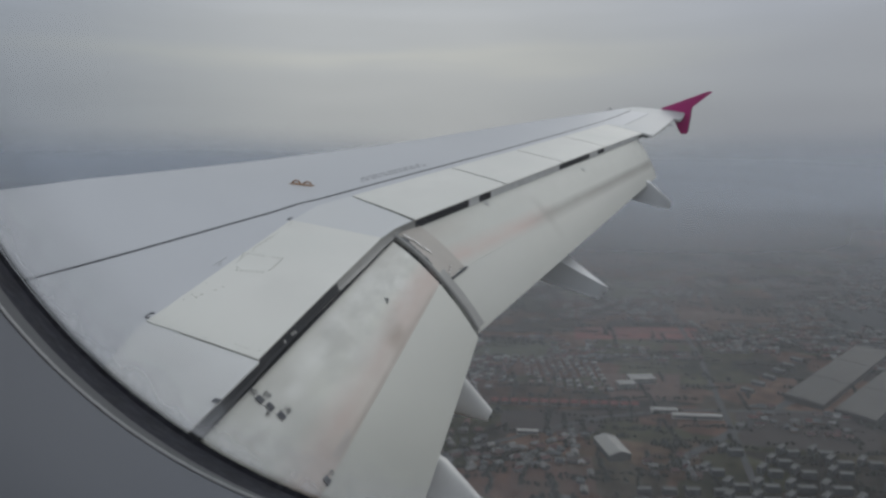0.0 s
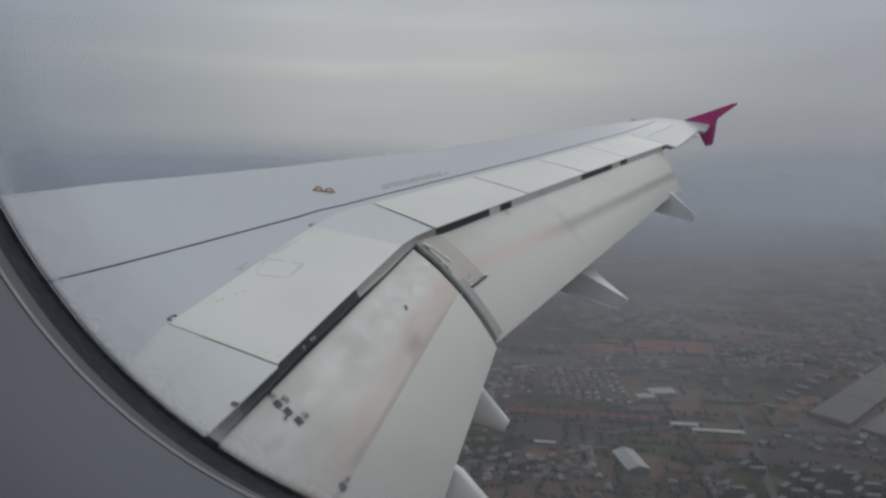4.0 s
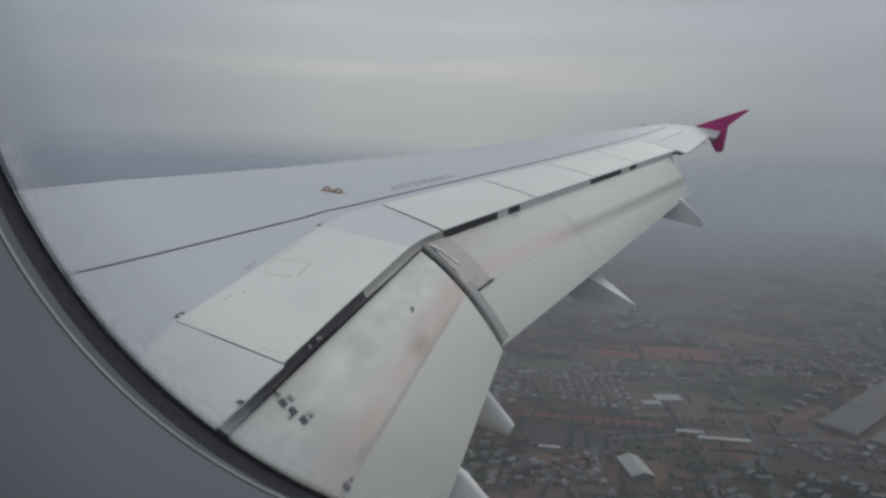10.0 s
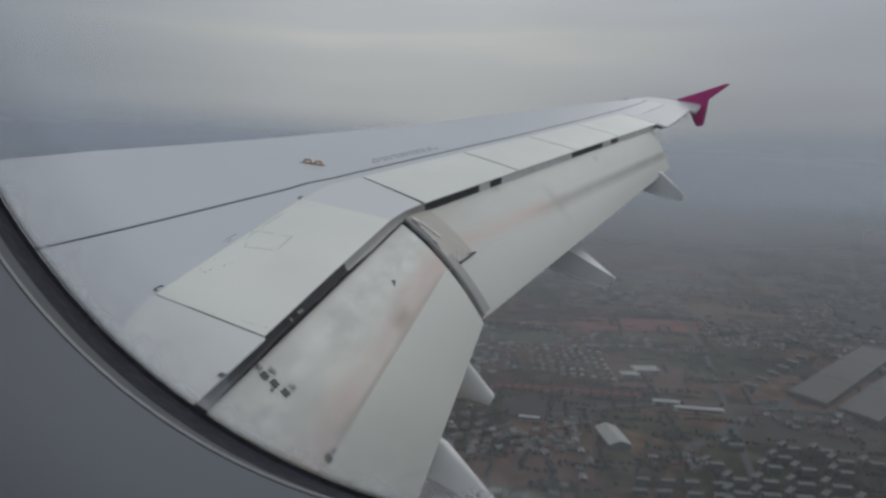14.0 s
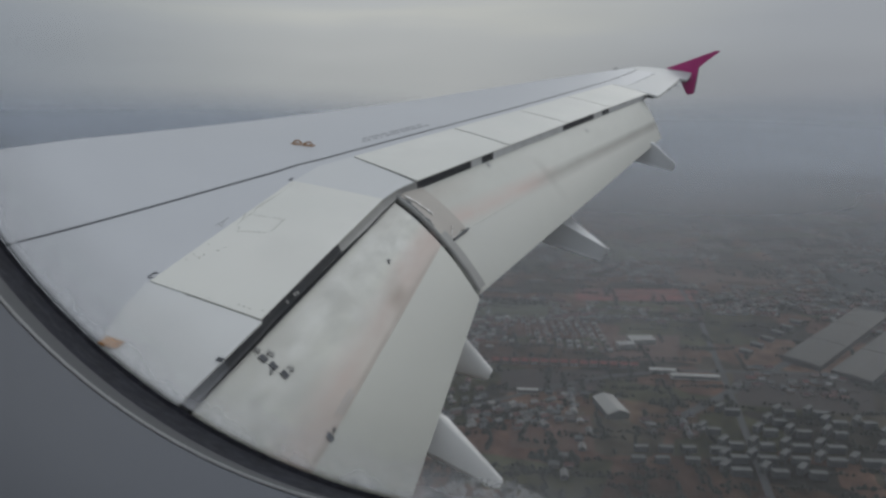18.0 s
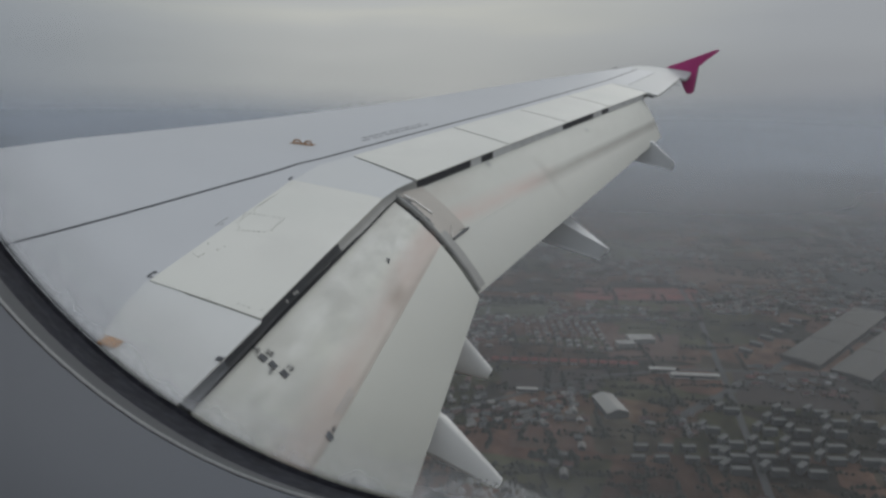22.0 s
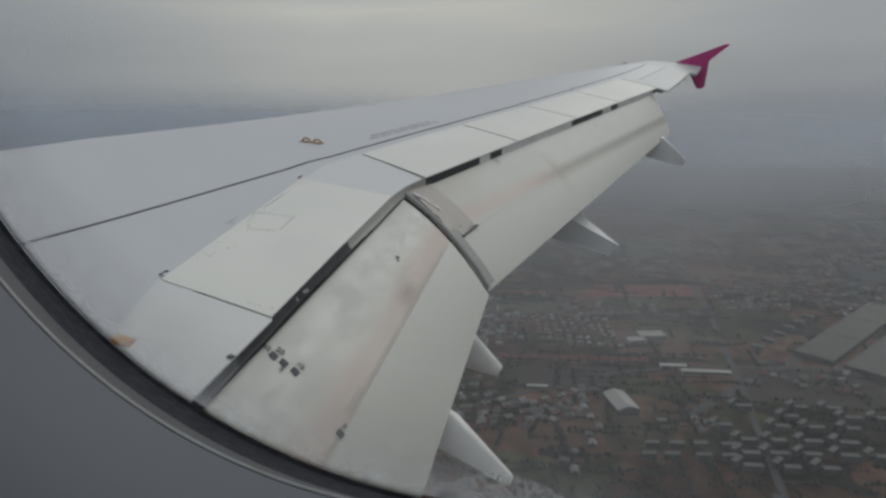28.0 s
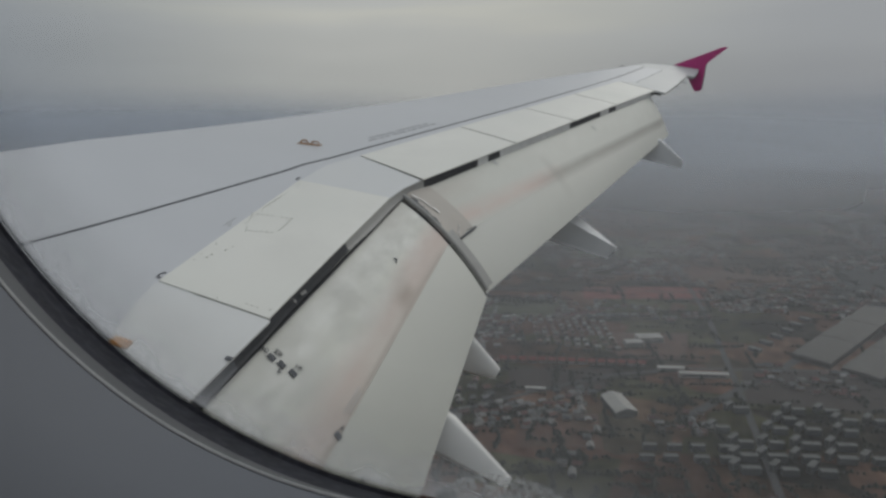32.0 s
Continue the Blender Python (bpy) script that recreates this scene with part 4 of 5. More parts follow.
fl_.new(f_mu.outputs[0], f_mix.inputs["Fac"])
fl_.new(f_tr.outputs[0], f_mix.inputs[1])
fl_.new(f_tl.outputs[0], f_mix.inputs[2])
fl_.new(f_mix.outputs[0], f_out.inputs["Surface"])
steps = [0.1068, 0.103, 0.099, 0.094, 0.088]
# dark film paints in the blurred seal edge and the darkening towards it
EDGE_DIM = shader("edge_dimming_film", (0.03, 0.033, 0.04), 0.8)
sn, sl = EDGE_DIM.node_tree.nodes, EDGE_DIM.node_tree.links
s_at, s_pw, s_tr, s_mix = sn.new("ShaderNodeAttribute"), sn.new("ShaderNodeMath"), sn.new("ShaderNodeBsdfTransparent"), sn.new("ShaderNodeMixShader")
s_at.attribute_name = "rim"
s_pw.operation = "POWER"
s_pw.inputs[1].default_value = 1.7
sl.new(s_at.outputs["Fac"], s_pw.inputs[0])
sl.new(s_pw.outputs[0], s_mix.inputs["Fac"])
sl.new(s_tr.outputs[0], s_mix.inputs[1])
sl.new(sn["Principled BSDF"].outputs[0], s_mix.inputs[2])
sl.new(s_mix.outputs[0], sn["Material Output"].inputs["Surface"])
fade = {0.1073: 0.95, 0.1068: 0.75, 0.1062: 0.56, 0.1056: 0.43, 0.1048: 0.40, 0.1000: 0.34, 0.0940: 0.25, 0.0850: 0.0}
edge_dim = part("window_edge_dim", band([rounded(0.0911, 0.022, 0.0429, r) for r in fade]), EDGE_DIM)
per = len(edge_dim.data.vertices) // len(fade)
edge_dim.data.attributes.new("rim", "FLOAT", "POINT").data.foreach_set("value", [v for v in fade.values() for k in range(per)])
tagged(edge_dim, "dark film on the pane along the seal for edge blur and vignetting", "grime", kind="stuff")
frost = part("window_frost", band([rounded(0.0916, 0.022, 0.0429, r) for r in steps]), FROST)
rim_at = frost.data.attributes.new("rim", "FLOAT", "POINT")
per = len(frost.data.vertices) // len(steps)
rim_at.data.foreach_set("value", [1 - i / (len(steps) - 1) for i in range(len(steps)) for k in range(per)])
fog_rows, fog_val = [], []
for i in range(25):
    y = 0.002 + 0.038 * i / 24
    tallest = 0.0090 * max(0.0, 1 - ((y - 0.021) / 0.019) ** 2) + 0.0005
    fog_rows.append([EYE + Vector((0.0917, y, -0.0635 + tallest * j / 6)) for j in range(7)])
    fog_val += [0.30 * (1 - (j / 6) ** 2) * min(1.0, tallest / 0.006) for j in range(7)]
fog = part("window_fog", sheet(fog_rows), FROST)
fog.data.attributes.new("rim", "FLOAT", "POINT").data.foreach_set("value", fog_val)
tagged(fog, "patch of condensation at the foot of the pane", "condensation", kind="stuff")
tagged(frost, "thin white frost film on the pane beside the seal", "frost", kind="stuff")
WATER = bpy.data.materials.new("water_drop")
WATER.use_nodes = True
wa, wk = WATER.node_tree.nodes, WATER.node_tree.links
wa.clear()
a_out, a_gl = wa.new("ShaderNodeOutputMaterial"), wa.new("ShaderNodeBsdfGlass")
a_gl.inputs["IOR"].default_value, a_gl.inputs["Roughness"].default_value = 1.33, 0.02
a_tr, a_mix = wa.new("ShaderNodeBsdfTransparent"), wa.new("ShaderNodeMixShader")
a_tl, a_wet = wa.new("ShaderNodeBsdfTranslucent"), wa.new("ShaderNodeMixShader")
a_tl.inputs["Color"].default_value = (0.9, 0.92, 0.93, 1)
a_wet.inputs["Fac"].default_value = 0.55
wk.new(a_gl.outputs[0], a_wet.inputs[1])
wk.new(a_tl.outputs[0], a_wet.inputs[2])
a_mix.inputs["Fac"].default_value = 0.30
wk.new(a_tr.outputs[0], a_mix.inputs[1])
wk.new(a_wet.outputs[0], a_mix.inputs[2])
wk.new(a_mix.outputs[0], a_out.inputs["Surface"])
bm = bmesh.new()
for k in range(420):
    y = rng.uniform(0.004, 0.027)
    tallest = 0.0052 * (1 - ((y - 0.0155) / 0.0125) ** 2)
    z = -0.0632 + tallest * rng.random() ** 1.2
    r = rng.uniform(0.00018, 0.00042)
    c = EYE + Vector((0.0919, y, z))
    rings = []
    for j in range(3):
        a = radians(30 * j)
        rings.append([bm.verts.new(c + Vector((-r * 0.4 * math.sin(a), r * math.cos(a) * math.cos(2 * math.pi * i / 6), r * math.cos(a) * math.sin(2 * math.pi * i / 6)))) for i in range(6)])
    tipv = bm.verts.new(c + Vector((-r * 0.4, 0, 0)))
    for j in range(2):
        for i in range(6):
            bm.faces.new((rings[j][i], rings[j][(i + 1) % 6], rings[j + 1][(i + 1) % 6], rings[j + 1][i]))
    for i in range(6):
        bm.faces.new((rings[2][i], rings[2][(i + 1) % 6], tipv))
    bm.faces.new(rings[0][::-1])
drops = part("water_drops", bm, WATER, None, "", True)
tagged(drops, "clear condensation drops at the foot of the pane", "water drops", kind="stuff")

# lining wall with the opening, and the hull round the cabin
hole_in = rounded(-0.012, 0.0265, 0.0275, 0.165)
hole_out = rounded(0.13, 0.022, 0.0429, 0.16)


def pierced(hole, depth, y0, y1, z0, z1):
    """A wall sheet with the window's outline cut out of it."""
    bm = bmesh.new()
    hs = [bm.verts.new(p) for p in hole]
    c = sum(hole, Vector()) / len(hole)
    outer = []
    for p in hole:
        d = p - c
        k = min(((y1 - c.y) / d.y if d.y > 0 else (y0 - c.y) / d.y) if abs(d.y) > 1e-6 else 1e9, ((z1 - c.z) / d.z if d.z > 0 else (z0 - c.z) / d.z) if abs(d.z) > 1e-6 else 1e9)
        outer.append(bm.verts.new(c + d * k))
    n = len(hs)
    for i in range(n):
        bm.faces.new((hs[i], outer[i], outer[(i + 1) % n], hs[(i + 1) % n]))
    return bm


WY0, WY1, WZ0, WZ1 = -6.85, -6.10, -0.32, 0.48
tagged(part("wall_cabin", pierced(hole_in, 0, WY0, WY1, WZ0, WZ1), BEZEL), "pale grey cabin side lining with a window opening", "wall", kind="structure")
tagged(part("wall_hull", pierced(hole_out, 0, WY0, WY1, WZ0, WZ1), HULL), "white painted fuselage side", "wall", kind="structure")
HX = EYE.x + 0.13
HR, HZ = 1.93, -0.55


def hull_section(y, inset=0.0):
    """Rounded fuselage section, closed; it starts and ends at the window panel's lower and upper edge."""
    a0, a1 = math.asin((WZ0 - HZ) / HR), math.asin((WZ1 - HZ) / HR)
    pts = [(HX - inset, y, WZ0)]
    for k in range(1, 40):
        a = a0 - (2 * math.pi - (a1 - a0)) * k / 40
        pts.append(((HR - inset) * math.cos(a), y, HZ + (HR - inset) * math.sin(a)))
    pts.append((HX - inset, y, WZ1))
    return pts


shell = sheet([hull_section(y) for y in (-12.0, -9.0, WY0, WY1, -3.0, 0.0, 3.0, 6.0)])
tagged(part("wall_fuselage", shell, HULL, None, "", True), "white painted fuselage shell of the airliner", "fuselage", kind="structure")
for y0, y1 in ((-12.0, WY0), (WY1, 6.0)):
    for inset, mat, nm, lab in ((0.0, HULL, "wall_hull", "white painted fuselage side"), (0.142, BEZEL, "wall_cabin", "pale grey cabin side lining")):
        tagged(part(nm, sheet([[(HX - inset, y, z) for z in (WZ0, WZ1)] for y in (y0, y1)]), mat), lab, "wall", kind="structure")
tagged(part("wall_lining", sheet([hull_section(y, 0.142) for y in (-12.0, WY0, WY1, 6.0)]), CABIN, None, "", True), "plain pale cabin lining", "wall", kind="structure")
for y in (-12.0, 6.0):
    bm = bmesh.new()
    bm.faces.new([bm.verts.new(p) for p in hull_section(y)])
    tagged(part("wall_bulkhead", bm, CABIN), "plain pale cabin bulkhead", "wall", kind="structure")
tagged(part("floor", boxes([((0, -3.0, -1.05), (3.3, 17.9, 0.06), 0)]), REVEAL), "dark grey cabin floor", "floor", kind="structure")

# ---- the land below ----
GZ = -400.0
LAND = bpy.data.materials.new("hazy_farmland")
LAND.use_nodes = True
ln, ll = LAND.node_tree.nodes, LAND.node_tree.links
lp = ln["Principled BSDF"]
lp.inputs["Roughness"].default_value, lp.inputs["Specular IOR Level"].default_value = 0.95, 0.1
l_geo = ln.new("ShaderNodeNewGeometry")


def land_noise(scale, detail=6):
    a = ln.new("ShaderNodeTexNoise")
    a.inputs["Scale"].default_value, a.inputs["Detail"].default_value = scale, detail
    ll.new(l_geo.outputs["Position"], a.inputs["Vector"])
    return a.outputs["Fac"]


l_map = ln.new("ShaderNodeMapping")
l_map.inputs["Scale"].default_value, l_map.inputs["Rotation"].default_value = (0.0115, 0.0075, 0.0), (0, 0, 0.12)
ll.new(l_geo.outputs["Position"], l_map.inputs[0])
l_vor = ln.new("ShaderNodeTexVoronoi")
l_vor.inputs["Scale"].default_value = 1.0
l_vor.distance = "CHEBYCHEV"
ll.new(l_map.outputs[0], l_vor.inputs["Vector"])
l_sep = ln.new("ShaderNodeSeparateColor")
ll.new(l_vor.outputs["Color"], l_sep.inputs[0])
l_ramp = ln.new("ShaderNodeValToRGB")
l_ramp.color_ramp.interpolation = "CONSTANT"
cols = [(0.052, 0.052, 0.031), (0.098, 0.058, 0.042), (0.066, 0.064, 0.038), (0.038, 0.034, 0.027), (0.108, 0.067, 0.048), (0.084, 0.057, 0.039), (0.058, 0.050, 0.036)]
l_ramp.color_ramp.elements[0].color = (*cols[0], 1)
l_ramp.color_ramp.elements[1].position, l_ramp.color_ramp.elements[1].color = 1 / 7, (*cols[1], 1)
for i in range(2, 7):
    l_ramp.color_ramp.elements.new(i / 7).color = (*cols[i], 1)
ll.new(l_sep.outputs[0], l_ramp.inputs[0])
l_mr = ln.new("ShaderNodeMapRange")
l_mr.inputs["From Min"].default_value, l_mr.inputs["From Max"].default_value = 0.3, 0.7
l_mr.inputs["To Min"].default_value, l_mr.inputs["To Max"].default_value = 0.55, 1.5
ll.new(land_noise(0.03, 9), l_mr.inputs[0])
l_sc = ln.new("ShaderNodeVectorMath")
l_sc.operation = "SCALE"
ll.new(l_ramp.outputs[0], l_sc.inputs[0])
ll.new(l_mr.outputs[0], l_sc.inputs["Scale"])
l_big, l_bsc = ln.new("ShaderNodeMapRange"), ln.new("ShaderNodeVectorMath")
l_big.inputs["From Min"].default_value, l_big.inputs["From Max"].default_value = 0.36, 0.64
l_big.inputs["To Min"].default_value, l_big.inputs["To Max"].default_value = 0.55, 1.35
ll.new(land_noise(0.0045, 4), l_big.inputs[0])
l_bsc.operation = "SCALE"
ll.new(l_sc.outputs[0], l_bsc.inputs[0])
ll.new(l_big.outputs[0], l_bsc.inputs["Scale"])
ll.new(l_bsc.outputs[0], lp.inputs["Base Color"])
bm = bmesh.new()
E5 = 40000
bm.faces.new([bm.verts.new(p) for p in ((-E5, -E5, GZ), (E5, -E5, GZ), (E5, E5, GZ), (-E5, E5, GZ))])
tagged(part("ground", bm, LAND), "dull brown and green winter farmland in haze", "ground", kind="structure")

ROOF = random_roof("clay_and_sheet_roofs", [(0.115, 0.062, 0.057), (0.15, 0.070, 0.060), (0.095, 0.055, 0.050), (0.15, 0.15, 0.145), (0.10, 0.10, 0.10), (0.12, 0.082, 0.072), (0.24, 0.235, 0.22), (0.09, 0.078, 0.070), (0.17, 0.165, 0.155)])
REDROOF = shader("red_clay_roof", (0.20, 0.066, 0.054), 0.8, vary=0.25, scale=0.3)
WALLS = random_roof("rendered_house_walls", [(0.22, 0.205, 0.185), (0.17, 0.16, 0.14), (0.25, 0.24, 0.225), (0.2, 0.15, 0.12), (0.15, 0.145, 0.14)])
PALE = shader("pale_concrete", (0.125, 0.125, 0.118), 0.8, vary=0.15, scale=0.12)
WHITE = shader("white_sheet_roof", (0.34, 0.33, 0.30), 0.6, vary=0.14, scale=0.05, tint=(0.27, 0.26, 0.23), tint_scale=0.03, tint_amount=0.5)
WARE = shader("dull_sheet_roof", (0.078, 0.073, 0.062), 0.7, vary=0.14, scale=0.05, tint=(0.062, 0.058, 0.05), tint_scale=0.03, tint_amount=0.5)
REDSOIL = shader("bare_red_soil", (0.19, 0.052, 0.042), 0.95, vary=0.25, scale=0.03, tint=(0.14, 0.05, 0.04), tint_scale=0.02, tint_amount=0.6)
FLAT = shader("flat_grey_roof", (0.118, 0.118, 0.110), 0.85, vary=0.2, scale=0.1)
ASPHALT = shader("worn_asphalt", (0.066, 0.065, 0.063), 0.9, vary=0.2, scale=0.1)
SOIL = shader("red_brown_soil", (0.115, 0.066, 0.049), 0.95, vary=0.3, scale=0.03, tint=(0.07, 0.055, 0.035), tint_scale=0.02, tint_amount=0.7)
WOODS = shader("dark_wood_floor", (0.027, 0.030, 0.028), 0.95, vary=0.3, scale=0.05)
DARKF = shader("dark_ploughed_field", (0.045, 0.036, 0.03), 0.95, vary=0.25, scale=0.04)
GRASS = shader("rough_grass", (0.075, 0.08, 0.045), 0.95, vary=0.3, scale=0.05, tint=(0.05, 0.05, 0.03), tint_scale=0.02, tint_amount=0.6)
TREES = shader("bare_dark_foliage", (0.052, 0.054, 0.041), 0.95, vary=0.4, scale=0.2)
WINDOW = shader("dark_building_window", (0.075, 0.08, 0.085), 0.3)


def plot(name, pts, mat, lift, label, cat):
    bm = bmesh.new()
    vs = [bm.verts.new((x, y, GZ + lift)) for x, y in pts]
    ws = [bm.verts.new((x, y, GZ - 0.5)) for x, y in pts]
    bm.faces.new(vs)
    for k in range(len(vs)):
        bm.faces.new((vs[k], ws[k], ws[(k + 1) % len(vs)], vs[(k + 1) % len(vs)]))
    bmesh.ops.recalc_face_normals(bm, faces=bm.faces)
    return tagged(part(name, bm, mat), label, cat, kind="structure")


def strip(name, pts, w, mat, lift, label):
    rows = []
    for i, p in enumerate(pts):
        a, b = Vector(pts[max(0, i - 1)]), Vector(pts[min(len(pts) - 1, i + 1)])
        n = (b - a).normalized()
        n = Vector((-n.y, n.x)) * w / 2
        rows.append([(p[0] + n.x, p[1] + n.y, GZ + lift), (p[0] - n.x, p[1] - n.y, GZ + lift)])
    return tagged(part(name, sheet(rows, 0.4), mat), label, "road", kind="structure")


def gable(bm_wall, bm_roof, x, y, a, w, l, h, rise, over=0.6):
    """A gabled building: walls into one mesh, the roof with its overhang into another."""
    c, s = math.cos(a), math.sin(a)

    def put(u, v, z):
        return (x + c * u - s * v, y + s * u + c * v, GZ + z)

    lo = [bm_wall.verts.new(put(u, v, -0.4)) for u, v in ((-w / 2, -l / 2), (w / 2, -l / 2), (w / 2, l / 2), (-w / 2, l / 2))]
    hi = [bm_wall.verts.new(put(u, v, h)) for u, v in ((-w / 2, -l / 2), (w / 2, -l / 2), (w / 2, l / 2), (-w / 2, l / 2))]
    g0, g1 = bm_wall.verts.new(put(0, -l / 2, h + rise)), bm_wall.verts.new(put(0, l / 2, h + rise))
    for k in range(4):
        bm_wall.faces.new((lo[k], lo[(k + 1) % 4], hi[(k + 1) % 4], hi[k]))
    bm_wall.faces.new((hi[0], hi[1], g0))
    bm_wall.faces.new((hi[2], hi[3], g1))
    drop = rise * over / (w / 2)
    t = 0.25
    rs = []
    for dz in (0.05, 0.05 + t):
        rs.append([bm_roof.verts.new(put(u, v, z + dz)) for v in (-l / 2 - over, l / 2 + over) for u, z in ((-w / 2 - over, h - drop), (0, h + rise), (w / 2 + over, h - drop))])
    lo_r, hi_r = rs
    for q in ((0, 1, 4, 3), (1, 2, 5, 4)):
        bm_roof.faces.new([hi_r[k] for k in q])
        bm_roof.faces.new([lo_r[k] for k in q[::-1]])
    for k, m in ((0, 3), (5, 2), (1, 0), (2, 1), (3, 4), (4, 5)):
        bm_roof.faces.new((lo_r[k], lo_r[m], hi_r[m], hi_r[k]))


def house(x, y, a, w, l, h, rise, roof=None, label="rendered house with a gabled clay roof", group="village houses"):
    ob = empty("house", (x, y, GZ))
    bw, br = bmesh.new(), bmesh.new()
    gable(bw, br, x, y, a, w, l, h, rise)
    for nm, b, mt in (("wall", bw, WALLS), ("roof", br, roof or ROOF)):
        o = part(nm, b, mt, ob)
        o.data.transform(Matrix.Translation((-x, -y, -GZ)))
    ch = part("chimney", boxes([((w * 0.15, l * 0.2, h + rise * 0.9), (0.8, 0.8, 2.0), 0)]), WALLS, ob)
    ch.data.transform(Matrix.Rotation(a, 4, "Z"))
    return tagged(ob, label, "house", group)


def block(x, y, a, w, l, h, label, group, mat=PALE, floors=4):
    """A flat-roofed slab block with parapet and rows of windows on its long sides."""
    ob = empty("apartment_block", (x, y, GZ))
    part("wall", boxes([((0, 0, h / 2 - 0.4), (w, l, h + 0.8), 0)]), mat, ob)
    part("roof", boxes([((0, 0, h + 0.15), (w + 0.8, l + 0.8, 0.5), 0)]), WHITE if mat is WHITE else FLAT, ob, "flat pale roof")
    for f in range(floors):
        for s in (-1, 1):
            part("window_band", boxes([((s * (w / 2 + 0.05), 0, h * (f + 0.55) / floors), (0.2, l * 0.9, h / floors * 0.4), 0)]), WINDOW, ob)
    ob.rotation_euler = (0, 0, a)
    return tagged(ob, label, "apartment block", group)


# fields
K = 400 / 450
for name, mat, lift, lab, pts in (
    ("field_red_strip", REDSOIL, 0.12, "bare red brown strip field", [(1646, 56), (1709, -250), (1601, -236), (1541, 51)]),
    ("field_far_strip", SOIL, 0.12, "bare red brown strip field", [(1890, -227), (1946, -506), (1825, -477), (1775, -215)]),
    ("field_dark", DARKF, 0.12, "dark ploughed field between houses", [(1070, 160), (1105, -23), (1010, -8), (975, 145)]),
    ("field_soil", SOIL, 0.10, "red brown bare plot", [(1300, -20), (1330, -170), (1180, -150), (1165, -30)]),
    ("field_dark", DARKF, 0.12, "dark ploughed field", [(1150, -240), (1190, -470), (1020, -420), (1015, -225)]),
    ("field_soil", SOIL, 0.10, "red brown bare plot", [(900, 120), (925, 0), (820, -10), (800, 105)]),
    ("field_grass", GRASS, 0.10, "rough green grassland", [(2300, 120), (2350, -260), (2050, -240), (1990, 110)]),
    ("field_grass", GRASS, 0.10, "rough green grassland", [(1500, 300), (1520, 90), (1380, 70), (1350, 270)]),
    ("field_dark", DARKF, 0.12, "dark wooded field", [(2500, -500), (2600, -1100), (2050, -900), (2000, -540)]),
    ("field_wood", WOODS, 0.14, "dark wooded hillside", [(1420, -480), (1390, -800), (1700, -1000), (3000, -1700), (3300, -1300), (2400, -800), (1760, -560)]),
):
    plot(name, [(x * K, y * K) for x, y in pts], mat, lift, lab, "field")

# roads
strip("road_lane", [(640, -190), (900, -196), (1300, -199), (1800, -170), (2600, -120)], 9, ASPHALT, 0.2, "grey asphalt road between houses")
strip("road_village", [(690, 300), (900, 60), (960, -20), (1010, -130), (1040, -300), (1080, -600)], 8, ASPHALT, 0.24, "grey asphalt village road")
strip("road_main", [(823, -102), (1243, -432), (1700, -790), (2600, -1500)], 14, ASPHALT, 0.28, "grey asphalt main road past the warehouses")
strip("road_far", [(1400, 500), (1440, 100), (1480, -300), (1560, -800)], 9, ASPHALT, 0.2, "grey asphalt country road")


# warehouses
def hall(p, u, v, h, label, bays):
    """A long flat warehouse from a corner p along u and v: walls, one sheet roof panel a bay, roof ribs, doors."""
    ob = empty("warehouse", (0, 0, 0))
    p, u, v = Vector((*p, GZ)), Vector((*u, 0)), Vector((*v, 0))
    rw = [p, p + u, p + u + v, p + v]
    bm = bmesh.new()
    lo, hi = [bm.verts.new(q - Vector((0, 0, 1))) for q in rw], [bm.verts.new(q + Vector((0, 0, h))) for q in rw]
    for k in range(4):
        bm.faces.new((lo[k], lo[(k + 1) % 4], hi[(k + 1) % 4], hi[k]))
    bm.faces.new(hi)
    part("wall", bm, WARE, ob, "pale sheet metal walls")
    for b in range(bays):
        q = p + u * (b / bays)
        w = u * (1 / bays) * 0.985
        part("roof_panel", sheet([[q + Vector((0, 0, h + 0.3)), q + v * 0.5 + Vector((0, 0, h + 2.2)), q + v + Vector((0, 0, h + 0.3))],
                                  [q + w + Vector((0, 0, h + 0.3)), q + w + v * 0.5 + Vector((0, 0, h + 2.2)), q + w + v + Vector((0, 0, h + 0.3))]], 0.5), WARE, ob, "off-white roof section")
    n = 12
    un = u.normalized()
    ang = math.atan2(un.y, un.x)
    for k in range(n):
        c = p + u * ((k + 0.5) / n) + Vector((0, 0, 3)) - v.normalized() * 0.1
        part("loading_door", boxes([(c, (u.length / n * 0.35, 0.4, 5), ang)]), WINDOW, ob, "dark loading door")
    return tagged(ob, label, "warehouse", "warehouses")


hall((1092, -300), (318, -212), (-38, -46), 9, "long off-white roofed warehouse beside a main road", 3)
hall((1042, -357), (226, -158), (-36, -44), 9, "shorter off-white roofed warehouse beside a main road", 2)
for k in range(6):
    block(1114 + 38 * k, -250 - 25 * k, -0.62, 10, 20, 6, "small pale industrial building in a row", "row of small works", PALE, 2)

# the white gabled hall and long white buildings
bw, br = bmesh.new(), bmesh.new()
gable(bw, br, 0, 0, 0, 30, 56, 8, 5)
hall_ob = empty("sports_hall", (950 * K, -30 * K, GZ))
for nm, b, mt in (("wall", bw, PALE), ("roof", br, WHITE)):
    o = part(nm, b, mt, hall_ob)
    o.data.transform(Matrix.Translation((0, 0, -GZ)))
hall_ob.rotation_euler = (0, 0, radians(-68))
tagged(hall_ob, "white gabled hall standing among fields", "hall")
block(1105 * K, -172 * K, 0.12, 10, 72, 6, "long low white building by the lane", "long low buildings", WHITE, 1)
block(1120 * K, -120 * K, 0.12, 10, 40, 6, "long low white building by the lane", "long low buildings", WHITE, 1)
